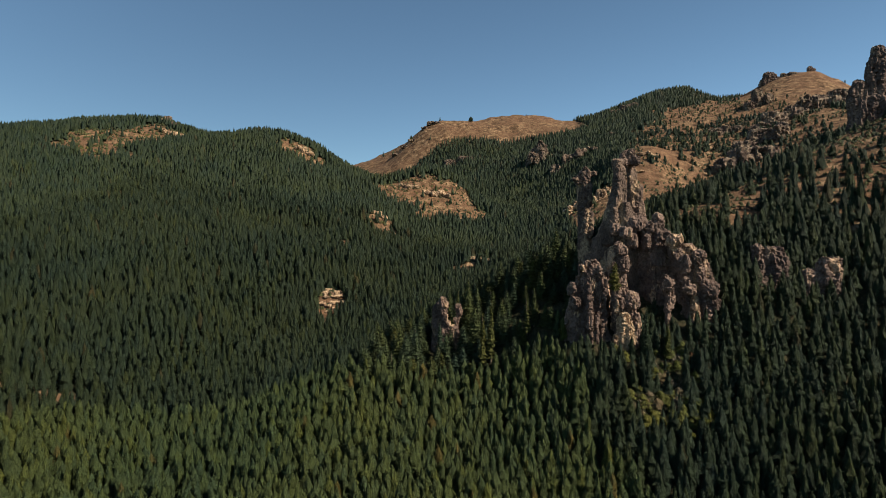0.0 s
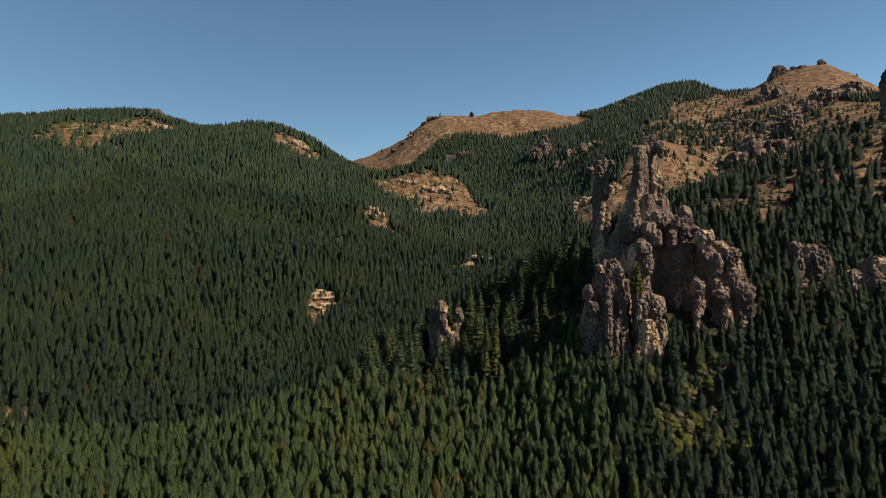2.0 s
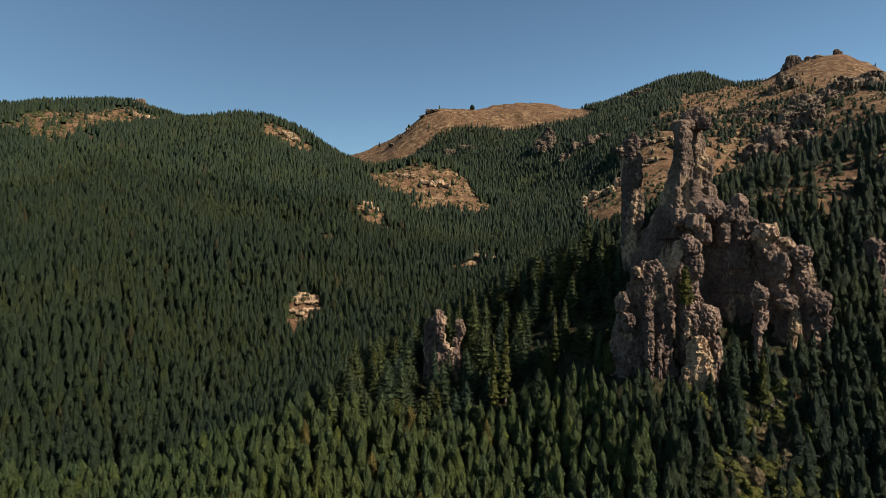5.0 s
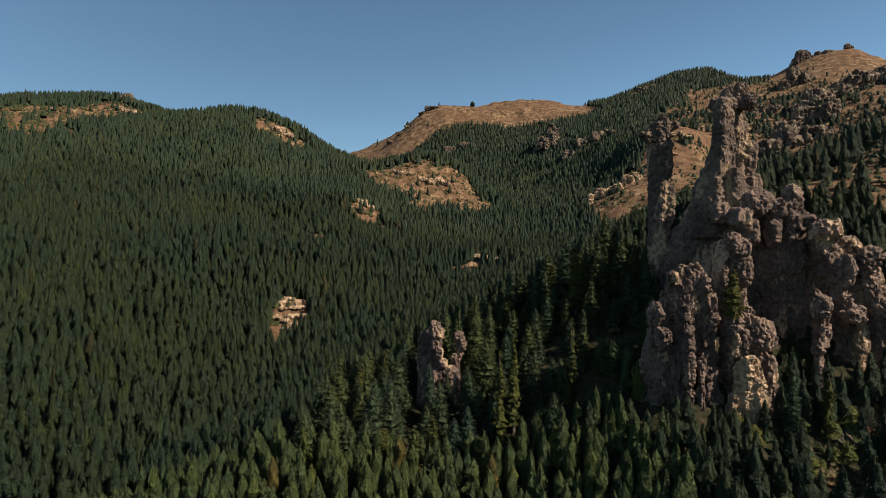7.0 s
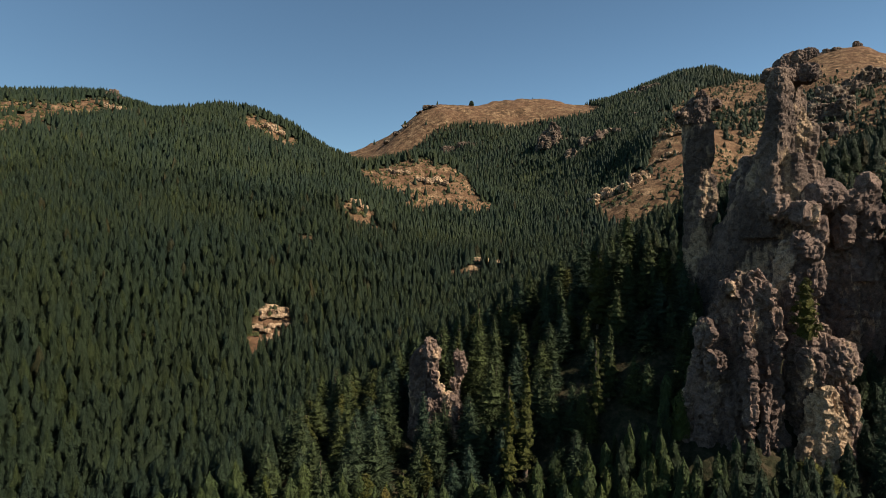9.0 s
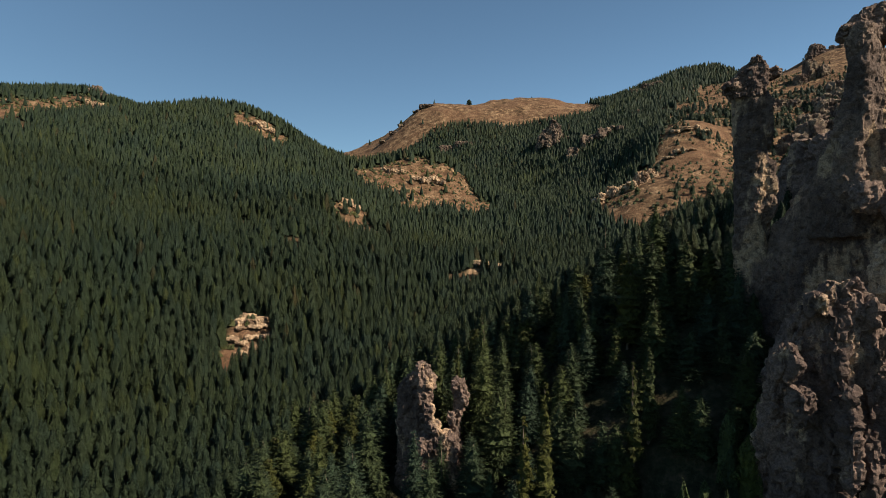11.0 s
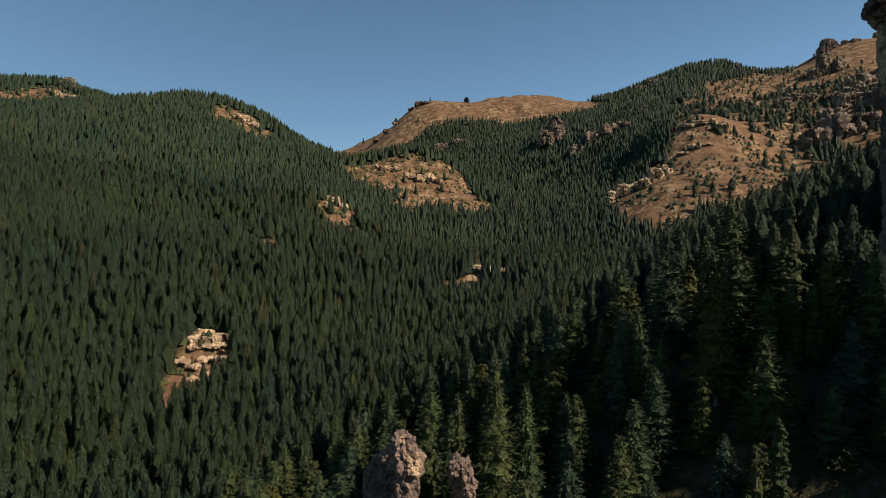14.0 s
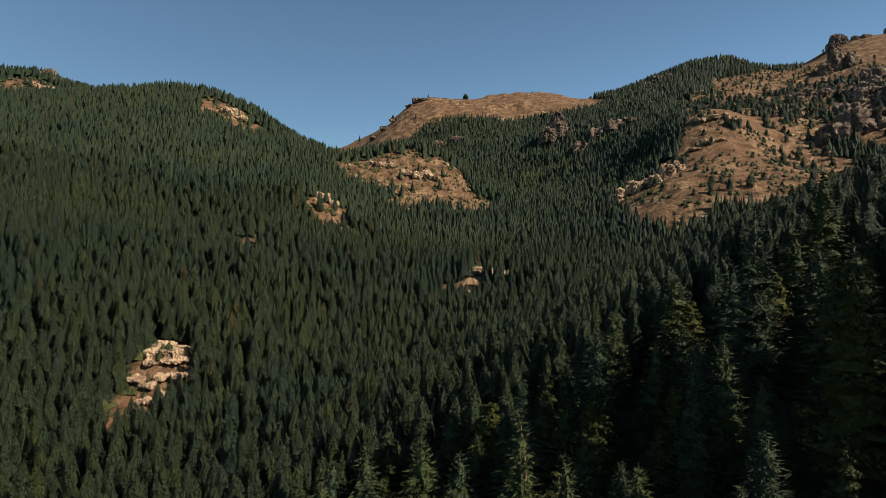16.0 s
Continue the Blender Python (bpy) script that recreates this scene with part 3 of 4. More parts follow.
outcrop = rock_thing("rock_outcrop", "small knobbly tan rock outcrop among the firs", 0, 288, 50)
rock_part("stone", outcrop, [], [(-0.2, 287, 75.4, 1.2, 1.4, 1.6, 0), (1.0, 286.6, 72.6, 1.5, 1.6, 2.0, 0), (-1.6, 287.4, 73.6, 1.2, 1.4, 1.2, 0), (0.2, 286, 69.6, 1.0, 1.2, 1.6, 0), (1.2, 285.6, 66.6, 1.2, 1.3, 1.8, 0), (2.6, 285.4, 64, 1.4, 1.4, 1.6, 0), (4.4, 285.4, 61.6, 1.6, 1.5, 1.6, 0), (0.4, 285.6, 60, 1.6, 1.4, 2, 0)], 31, voxel=0.22, cell=1.9, knob=0.62,
          columns=[(-42, 289.5, 1.0, [(74, -2.2, 1.6), (71, -2.6, 2.8), (66, -2.6, 3.2), (58, -2.4, 3.6), (46, -2.2, 4.4)]),
                   (14, 288, 0.9, [(76, 0.2, 1.2), (74, 0.2, 1.9), (70, 0.1, 2.2), (66, -0.2, 2.2), (50, 0.4, 3.4)]),
                   (-30, 288.4, 0.8, [(62.6, 4.4, 2.6), (60, 4.2, 4.4), (54, 4.2, 5.6), (46, 4.2, 6.4)])])
rock_part("pillar", outcrop, [], [(7.4, 287.6, 72.2, 1.6, 1.5, 1.2, 0), (8.4, 287.4, 69.6, 1.2, 1.3, 2.0, 0), (5.8, 286.2, 65.6, 0.9, 1.0, 1.6, 0)], 32, voxel=0.22, cell=1.9, knob=0.55,
          columns=[(-36, 288.6, 0.9, [(73, 7.4, 1.4), (71.2, 7.7, 1.9), (67.6, 7.4, 1.5), (62, 6.6, 1.4), (52, 6.4, 2.4)])])

tower = rock_thing("rock_tower", "tall weathered brown rock tower on the hillside", 287, 396, 165)
rock_part("stone", tower, [(288, 397, 180, 9.5, 7, 24, -20), (291.5, 396, 206, 6.0, 5.4, 26, -20), (281, 399, 188, 6.2, 5.5, 22, -20)], [(292, 396, 231, 4.4, 4.2, 6, 0), (280.5, 398, 209, 4.0, 4.0, 5, 0), (296, 392, 190, 6, 5, 10, 0)], 33, BROWN, voxel=0.8, cell=5, knob=0.5)
crags = rock_thing("rock_outcrop", "dark jagged rock outcrop among the trees", 151, 273, 78)
rock_part("stone", crags, [(147, 273, 88, 4, 3.5, 14, 0), (154, 273, 87, 4, 4, 14, 0)], [(158, 274, 92, 2.6, 3, 6, 0), (141, 274, 88, 3, 3, 5, 0)], 34, BROWN, voxel=0.6)
slab = rock_thing("rock_outcrop", "upright pale rock slab among the trees", 176, 269, 66)
rock_part("stone", slab, [(176, 269, 82, 4.5, 4, 15, 0), (168, 270, 80, 4, 4, 11, 0)], [(178, 268, 93, 3, 3, 4, 0)], 35, voxel=0.6)


def crag(label, x, y, wide, deep, tall, seed, spread=3, stone=None):
    """A craggy outcrop far off: a few blocks that step down to the sides."""
    g = height(x, y)
    ob = rock_thing("crag", label, x, y, g)
    r = random.Random(seed)
    blocks = []
    for k in range(spread):
        u = (k - (spread - 1) / 2) / max(1, spread - 1) * 2
        h = tall * (1 - 0.45 * abs(u)) * r.uniform(0.75, 1.1)
        px, py = x + u * wide * 0.62, y + r.uniform(-0.3, 0.3) * deep
        blocks.append((px, py, height(px, py) + h * 0.2, wide * 0.77 / max(1, spread - 1), deep * 0.5, h * 0.8, r.uniform(-25, 25)))
    lumps = [(b[0] + r.uniform(-0.12, 0.12) * wide, b[1] - 0.35 * deep, b[2] + r.uniform(-0.3, 0.45) * tall, wide * 0.18, deep * 0.3, tall * 0.3, 0) for b in blocks]
    size = max(wide, tall)
    rock_part("stone", ob, blocks, lumps, seed, stone or CRAG, voxel=size / 18, cell=size / 4, knob=0.7, fine=size * 0.01)
    return ob


broad = rock_thing("crag", "broad brown crag above the dark forest", 164, 1018, 235)
rock_part("stone", broad, [], [(150, 1010, 256, 6, 6, 12, 0), (172, 1010, 262, 6, 6, 14, 0), (183, 1012, 252, 7, 7, 12, 0), (160, 1006, 250, 5, 5, 12, 0)], 41, CRAG, voxel=1.3, cell=9, knob=0.7, fine=0.5,
          columns=[(-38, 1018, 0.7, [(285, 166, 5), (277, 167, 11), (262, 166, 21), (240, 164, 28), (222, 164, 31)])])
crag("brown crag on the wooded ridge", 212, 948, 46, 16, 20, 42, 4)
crag("small rock fin on the wooded ridge", 283, 1003, 9, 8, 17, 43, 2)
crag("jagged rocks on the wooded crest", 378, 1232, 30, 12, 17, 45, 3)
crag("pale rocks at the foot of the bare slope", 163, 704, 20, 12, 11, 44, 3, PALE)
crag("pale rocks beside the bare slope", 188, 704, 16, 10, 10, 46, 3, PALE)
crag("grey rock band on the steep hillside", 398, 775, 48, 20, 26, 47, 4)
crag("grey rock band on the steep hillside", 441, 820, 40, 18, 26, 48, 3)
crag("grey rock band below the bald summit", 500, 885, 44, 20, 26, 49, 4)
crag("grey rock band below the bald summit", 565, 905, 46, 20, 28, 50, 4)
crag("grey weathered crag below the bald summit", 548, 1026, 24, 16, 26, 82, 3)
crag("grey weathered crag below the bald summit", 440, 915, 26, 14, 16, 84, 3)
crag("grey weathered crag below the bald summit", 640, 960, 40, 16, 24, 86, 3)
summit_knob = rock_thing("crag", "rounded dark rock knob on the skyline", 640, 1157, 428)
rock_part("stone", summit_knob, [], [(640, 1157, 432, 12, 10, 14, 0), (650, 1157, 429, 12, 9, 9, 0), (630, 1158, 425, 9, 8, 8, 0)], 51, BROWN, voxel=1.2, cell=7, knob=0.6, fine=0.4)
crag("small dark rocks beside the summit knob", 672, 1160, 22, 10, 8, 56, 3)
boulder = rock_thing("crag", "small boulder on the bald summit", 719, 1157, 450)
rock_part("stone", boulder, [], [(719, 1157, 453, 5, 4, 5.5, 0), (725, 1157, 451, 5, 4, 3.5, 0)], 52, BROWN, voxel=0.7, cell=3, knob=0.6)
crag("rock knob on the wooded crest", -415, 886, 15, 10, 13, 53, 3)
crag("dark rock ledge at the plateau's edge", -28, 1335, 22, 10, 6, 55, 3)
crag("dark rock ledge on the bald flank", -85, 1315, 30, 10, 6, 57, 3)
crag("rock rib in the forest below the plateau", 32, 1150, 22, 14, 18, 59, 2)
def scree(label, x, y, wide, deep, seed, many=16):
    """A patch of pale broken rock that lies on the slope."""
    ob = rock_thing("scree", label, x, y, height(x, y))
    r = random.Random(seed)
    lumps = []
    for k in range(many):
        a, d = k * 2.4, math.sqrt((k + 0.5) / many)
        px, py = x + wide * d * math.cos(a), y + deep * d * math.sin(a)
        size = wide * r.uniform(0.24, 0.36)
        lumps.append((px, py, height(px, py) - 0.1, size, size * 1.3, r.uniform(0.7, 1.5), r.uniform(0, 90)))
    rock_part("stone", ob, [], lumps, seed, PALE, voxel=0.45, cell=1.8, knob=0.75, fine=0.15)


scree("pale crumbling scree bank in a forest clearing", -80, 429, 8.5, 11, 62)
scree("pale stones beside the valley track", 20, 533, 10, 6, 64, 14)
scree("pale stones beside the valley track", 37, 554, 11, 5, 65, 14)
crag("pale weathered rock on the bald knoll", -8, 818, 22, 10, 7, 66, 4, PALE)
crag("pale weathered rock on the bald knoll", -48, 822, 14, 8, 5, 68, 3, PALE)
crag("pale weathered rock in a forest clearing", -72, 652, 11, 7, 5, 70, 3, PALE)
crag("pale weathered rock under the wooded crest", -196, 832, 14, 8, 7, 72, 3, PALE)
crag("pale weathered rock below the crest", -385, 842, 20, 9, 6, 74, 3, PALE)
crag("pale weathered rock on the bare slope", 262, 770, 22, 10, 3.5, 76, 4, PALE)
crag("pale weathered rock on the bare slope", 235, 735, 16, 9, 3, 78, 3, PALE)
crag("pale rocks in the wooded gully", 82, 905, 14, 9, 9, 60, 2)

# ---- trees ----
def shingles(rng, h, a, reach, tall, size, u, roll, rise, slim):
    """Pointed sprays that stand out from the crown: three corners each. rise: from the most drooping to the most upturned, in radians."""
    n = len(h)
    out = np.stack([np.cos(a), np.sin(a), np.zeros(n)], 1)
    side = np.stack([-np.sin(a), np.cos(a), np.zeros(n)], 1)
    root = out * reach[:, None]
    root[:, 2] = h * tall
    s = size * rng.uniform(0.6, 1.35, n) * (0.6 + 0.4 * (1 - u))
    tilt = -rng.uniform(rise[0], rise[1], n) - 1.1 * np.clip(u - 0.75, 0, 1)
    way = out * np.cos(tilt)[:, None]
    way[:, 2] = -np.sin(tilt)
    yaw = rng.normal(0, 0.35, n)
    way = way + side * np.sin(yaw)[:, None]
    r = rng.normal(0, roll, n)
    wing = side * (np.cos(r) * s * slim)[:, None]
    wing[:, 2] += np.sin(r) * s * slim
    tip = root + way * (s * 1.3)[:, None]
    back = root - way * (s * 0.35)[:, None]
    return np.stack([back + wing, tip, back - wing], 1).reshape(-1, 3)


def soft(v, f, own=0.25, up=0.65):
    """Turns the sprays outwards and gives them the crown's rounded shading: corners, triangles, normals."""
    a, b, c = v[f[:, 0]], v[f[:, 1]], v[f[:, 2]]
    n = np.cross(b - a, c - a)
    n /= np.linalg.norm(n, axis=1)[:, None] + 1e-9
    mid = (a + b + c) / 3
    out = mid * np.array((1, 1, 0))
    out /= np.linalg.norm(out, axis=1)[:, None] + 1e-9
    out = out + np.array((0, 0, up))
    back = (n * out).sum(1) < 0
    f = np.where(back[:, None], f[:, ::-1], f)
    n = np.where(back[:, None], -n, n)
    n = out + own * n
    n /= np.linalg.norm(n, axis=1)[:, None]
    return v[f.ravel()], np.arange(f.size).reshape(-1, 3), np.repeat(n, 3, 0)


def crown_body(rng, tall, wide, rings, sides, shape, low, ragged=0.22, layer=0.12):
    """The mass of a crown: crumpled tufts of foliage in rough layers, from the lowest boughs to the tip."""
    rows = []
    twist = rng.random() * 6.28
    for k in range(rings):
        w = (k / rings) ** 0.92
        a = twist + (np.arange(sides) + 0.5 * (k % 2) + rng.uniform(-0.25, 0.25, sides)) * 2 * np.pi / sides
        inset = 1 - layer if k % 2 else 1 + layer
        r = wide * inset * (1 - w) ** shape * (1 + rng.normal(0, ragged, sides)).clip(0.5, 1.6) + 0.05
        z = tall * (low + (1 - low) * (w + rng.uniform(-0.38, 0.38, sides) / rings * (1 - 0.5 * w)))
        rows.append(np.stack([np.cos(a) * r, np.sin(a) * r, z], 1))
    v = np.concatenate([*rows, [[0, 0, tall]]])
    i = np.arange(sides)
    j = (i + 1) % sides
    f = []
    for k in range(rings - 1):
        p, q = k * sides, (k + 1) * sides
        if k % 2 == 0:
            f += [np.stack([p + i, p + j, q + i], 1), np.stack([p + j, q + j, q + i], 1)]
        else:
            f += [np.stack([p + i, q + j, q + i], 1), np.stack([p + i, p + j, q + j], 1)]
    p = (rings - 1) * sides
    f.append(np.stack([p + i, p + j, np.full(sides, len(v) - 1)], 1))
    f = np.concatenate(f)
    return v[f.ravel()]


def laced(rng, outer, inner, own):
    """Open foliage round a closed heart: corners, triangles, normals, and how open each corner is."""
    v = np.concatenate([outer, inner])
    v, f, n = soft(v, np.arange(len(v)).reshape(-1, 3), own)
    return v, f, n, np.where(np.arange(len(v)) < len(outer), 1.0, 0.0)


def tri_tree(rng, tall, wide, sprays, size, shape, rings, sides, heart=2, rise=(-0.7, 0.9), low=0.05, ragged=0.2, slim=0.4):
    """A conifer's crown for the woods: ragged open tufts and sprays round a slimmer closed heart; foot at the origin."""
    u = 1 - rng.random(sprays) ** 0.85 * 0.985
    h = low + (1 - low) * u
    a = rng.random(sprays) * 2 * np.pi
    reach = wide * (1 - u) ** shape * rng.uniform(0.6, 0.95, sprays)
    body = crown_body(rng, tall * 0.98, wide * 0.95, rings, sides, shape, low, ragged)
    if not heart:
        return laced(rng, np.zeros((0, 3)), np.concatenate([shingles(rng, h, a, reach, tall, size, u, 0.6, rise, slim), body]), 0.5)
    outer = np.concatenate([shingles(rng, h, a, reach, tall, size, u, 0.6, rise, slim), body])
    return laced(rng, outer, crown_body(rng, tall * 0.92, wide * 0.62, heart, 5, shape, low, 0.1), 0.5)


def fir_crown(rng, tall, wide, low=0.1, gap=0.62, fine=0.5, shape=0.75):
    """A fir's crown: whorls of drooping boughs, each feathered with sprays."""
    h, a, reach, u = [], [], [], []
    z = low * tall
    while z < tall * 0.985:
        k = (z / tall - low) / (1 - low)
        r = wide * (1 - k) ** shape
        n = max(5, int(6 + 4 * (1 - k)))
        start = rng.random() * 6.28
        for b in range(n):
            angle = start + b * 6.28 / n + rng.normal(0, 0.12)
            long = r * rng.uniform(0.72, 1.12)
            m = max(4, int(long / fine * 3.2))
            d = np.linspace(0.18, 1, m) * long
            spread = rng.normal(0, 0.32, m) * (1.15 - d / long * 0.8)
            h.append((z - 0.28 * d * (1 - k) + 0.1 * d * d / max(long, 0.1) * 0.6 + rng.normal(0, 0.08, m)) / tall)
            a.append(angle + spread)
            reach.append(d)
            u.append(np.full(m, k))
        z += gap * rng.uniform(0.75, 1.25) * (1 - 0.35 * k)
    h, a, reach, u = (np.concatenate(q) for q in (h, a, reach, u))
    v = shingles(rng, h, a, reach, tall, fine * 1.15, u, 0.7, (-0.5, 0.8), 0.26)
    top = np.array([[0.05, 0, tall * 0.96], [-0.05, 0.04, tall * 0.96], [0, 0, tall * 1.03]])
    return laced(rng, np.zeros((0, 3)), np.concatenate([v, crown_body(rng, tall * 0.94, wide * 0.48, int(tall / 0.9), 9, shape, low, 0.34, 0.2), top]), 0.6)


def cypress_crown(rng, tall, wide, clumps=80, each=34, size=0.42, tops=1):
    """A mountain cypress: rounded upturned clumps heaped up in a column."""
    vs = []
    for k in range(clumps):
        u = rng.random() ** 0.9
        r = wide * (1 - u) ** 0.55 * rng.uniform(0.45, 1.0)
        a = rng.random() * 6.28
        shift = (k % tops - (tops - 1) / 2) * wide * 0.55
        c = np.array((r * math.cos(a) + shift * (1 - 0.4 * u), r * math.sin(a), tall * (0.08 + 0.88 * u)))
        big = (0.55 + 0.75 * (1 - u)) * wide * 0.27 * rng.uniform(0.7, 1.2)
        d = rng.normal(size=(each, 3))
        d /= np.linalg.norm(d, axis=1)[:, None]
        d[:, 2] = np.abs(d[:, 2]) * 0.9 - 0.25
        p = c + d * big * np.array((1, 1, 0.75))
        t1 = np.cross(d, rng.normal(size=(each, 3)))
        t1 /= np.linalg.norm(t1, axis=1)[:, None] + 1e-9
        t2 = np.cross(d, t1)
        s = (size * rng.uniform(0.6, 1.3, each))[:, None]
        lift = 0.35 * s * d
        vs.append(np.stack([p + t1 * s * 0.6, p + t2 * s * 0.6 - t1 * s * 0.3, p - t2 * s * 0.6 - t1 * s * 0.3 + lift], 1).reshape(-1, 3))
    return laced(rng, np.zeros((0, 3)), np.concatenate([*vs, crown_body(rng, tall * 0.9, wide * 0.55, int(tall / 0.9), 9, 0.5, 0.06, 0.3, 0.15)]), 0.6)


def trunk_mesh(rng, tall, thick, limbs=0, bare=0.0, wide=2.0):
    """A tapered, slightly bent trunk with stubs of limbs."""
    vs, fs = [], []

    def tube(path, radii, sides=6):
        base = sum(len(q) for q in vs)
        ang = np.arange(sides) * 2 * np.pi / sides
        for p, r in zip(path, radii):
            vs.append(np.stack([p[0] + r * np.cos(ang), p[1] + r * np.sin(ang), np.full(sides, p[2])], 1))
        for i in range(len(path) - 1):
            for j in range(sides):
                k = (j + 1) % sides
                fs.append((base + i * sides + j, base + i * sides + k, base + (i + 1) * sides + k, base + (i + 1) * sides + j))

    n = 8
    bend = rng.normal(0, 0.02, 2) * tall
    path = [(bend[0] * math.sin(k / n * 2.5), bend[1] * math.sin(k / n * 2.1), -0.8 + k / n * (tall * 0.96 + 0.8)) for k in range(n + 1)]
    path[-1] = (0.0, 0.0, path[-1][2])
    tube(path, [thick * (1.25 if k == 0 else 1) * (1 - 0.93 * k / n) + 0.02 for k in range(n + 1)])
    for _ in range(limbs):
        k = rng.uniform(0.12, 0.85)
        a, long = rng.random() * 6.28, wide * (1 - k) * rng.uniform(0.5, 0.95)
        z = k * tall
        tube([(0, 0, z), (math.cos(a) * long * 0.5, math.sin(a) * long * 0.5, z - 0.05 * long), (math.cos(a) * long, math.sin(a) * long, z + 0.12 * long)], [0.09, 0.05, 0.015], 3)
    return np.concatenate(vs), np.array(fs)


def tree_proto(name, label, category, group, crown, trunk, leaves):
    ob = thing(name, 0, 0, 0, label, category, group)
    part("trunk", mesh_of("trunk", trunk[0], None, BARK, True, trunk[1]), ob)
    me = mesh_of("crown", crown[0], crown[1], leaves, False, None, crown[2])
    me.attributes.new("open", "FLOAT", "POINT").data.foreach_set("value", crown[3].astype(np.float32))
    part("crown", me, ob)
    return ob


def joined(protos, xs, ys, zs, rng, scale, tone):
    """All the trees at those places in one array of corners and triangles."""
    vs, fs, ns, tones, opens, base = [], [], [], [], [], 0
    pick = rng.integers(0, len(protos), len(xs))
    for k, (v, f, n, o) in enumerate(protos):
        at = np.nonzero(pick == k)[0]
        if not len(at):
            continue
        a = rng.random(len(at)) * 2 * np.pi
        s = scale[at]
        w = s * rng.uniform(0.85, 1.15, len(at))
        ca, sa = np.cos(a) * w, np.sin(a) * w
        lean = rng.normal(0, 0.02, (2, len(at)))
        x = v[None, :, 0] * ca[:, None] - v[None, :, 1] * sa[:, None] + v[None, :, 2] * lean[0][:, None] + xs[at][:, None]
        y = v[None, :, 0] * sa[:, None] + v[None, :, 1] * ca[:, None] + v[None, :, 2] * lean[1][:, None] + ys[at][:, None]
        z = v[None, :, 2] * s[:, None] + zs[at][:, None]
        vs.append(np.stack([x, y, z], 2).reshape(-1, 3))
        ca, sa = np.cos(a)[:, None], np.sin(a)[:, None]
        ns.append(np.stack([n[None, :, 0] * ca - n[None, :, 1] * sa, n[None, :, 0] * sa + n[None, :, 1] * ca, np.repeat(n[None, :, 2], len(at), 0)], 2).reshape(-1, 3))
        fs.append((f[None] + (np.arange(len(at)) * len(v))[:, None, None]).reshape(-1, 3) + base)
        tones.append(np.repeat(tone[at], len(v)))
        opens.append(np.tile(o, len(at)))
        base += len(vs[-1])
    return np.concatenate(vs), np.concatenate(fs), np.concatenate(ns), np.concatenate(tones), np.concatenate(opens)


rng = np.random.default_rng(5)
# the stretch of wood where each tree stands as a thing of its own
STAND = (-36.0, 66.0, 264.0, 332.0)


def in_stand(x, y):
    return (x > STAND[0]) & (x < STAND[1]) & (y > STAND[2]) & (y < STAND[3])


def scatter(x0, x1, y0, y1, gap):
    gx, gy = np.meshgrid(np.arange(x0, x1, gap), np.arange(y0, y1, gap))
    x = gx.ravel() + rng.uniform(-0.46, 0.46, gx.size) * gap
    y = gy.ravel() + rng.uniform(-0.46, 0.46, gx.size) * gap
    hidden = (y > 925) & (x < -0.135 * y) | (y > 1330) & (x > 250)
    keep = (rng.random(len(x)) < wood_density(x, y) * np.where(hidden, 0.3, 1.0)) & (np.abs(x) < np.maximum(0.86 * y + 30, 120))
    return x[keep], y[keep]


def forest(name, label, x, y, protos, mat, tall=1.0, low=0.84, high=1.14):
    s = tall * rng.uniform(low, high, len(x)) * np.where((x > 64) & (y > 224) & (y < 262), 0.85, 1.0)
    tone = np.clip(0.5 * rng.random(len(x)) + 0.5 * rng.random(len(x)) + 0.16 * value_noise(flat3(x, y, 45), 90), 0, 0.96)
    tone = np.where(rng.random(len(x)) < 0.009, 1.0, tone)
    v, f, n, tone, lace = joined(protos, x, y, land(x, y) - 0.3, rng, s, tone)
    me = mesh_of(name, v, f, mat, False, None, n)
    me.attributes.new("tone", "FLOAT", "POINT").data.foreach_set("value", tone.astype(np.float32))
    me.attributes.new("open", "FLOAT", "POINT").data.foreach_set("value", lace.astype(np.float32))
    return tagged(new(name, me), label, "forest", kind="stuff")


# single trees that stand out: (kind, x, y, height of the top, half width)
SINGLES = [("cypress", 45, 296, 99.5, 4.4), ("cypress", 42.6, 276, 82, 2.2), ("cypress", 39, 274, 80, 2.0), ("fir", 33, 303, 91, 3.4), ("fir", 36.5, 304, 92, 3.6), ("fir", 45, 313, 106.5, 4.8),
           ("fir", 12.5, 291.5, 86.5, 4.6), ("fir", 17, 294, 82, 3.8), ("cypress", 7.5, 292.5, 80, 2.0), ("cypress", 3, 293.5, 79, 3.4), ("fir", -1.5, 280.5, 65, 3.2), ("cypress", 22, 270, 77.5, 2.6),
           ("cypress", 18, 268, 72, 2.2), ("cypress", 72.6, 249.4, 94.5, 2.7), ("fir", 84.5, 245, 76, 2.6), ("cypress", 94, 246.5, 70, 2.0), ("fir", 3.6, 283, 62, 2.8)]
HEADS = [("fir", "dark green fir with drooping boughs", FIR_ONE), ("cypress", "yellow-green mountain cypress with clumped foliage", CYPRESS)]


def single(kind, tall, wide, seed):
    r = np.random.default_rng(seed)
    if kind == "fir":
        return fir_crown(r, tall, wide, 0.04, 0.72, 0.46, 0.72), trunk_mesh(r, tall, 0.014 * tall + 0.05, 6, 0.0, wide)
    return cypress_crown(r, tall, wide, int(20 + 18 * wide), 36, 0.26 + 0.03 * wide, 2 if wide > 4 else 1), trunk_mesh(r, tall, 0.015 * tall + 0.05, 6, 0.0, wide)


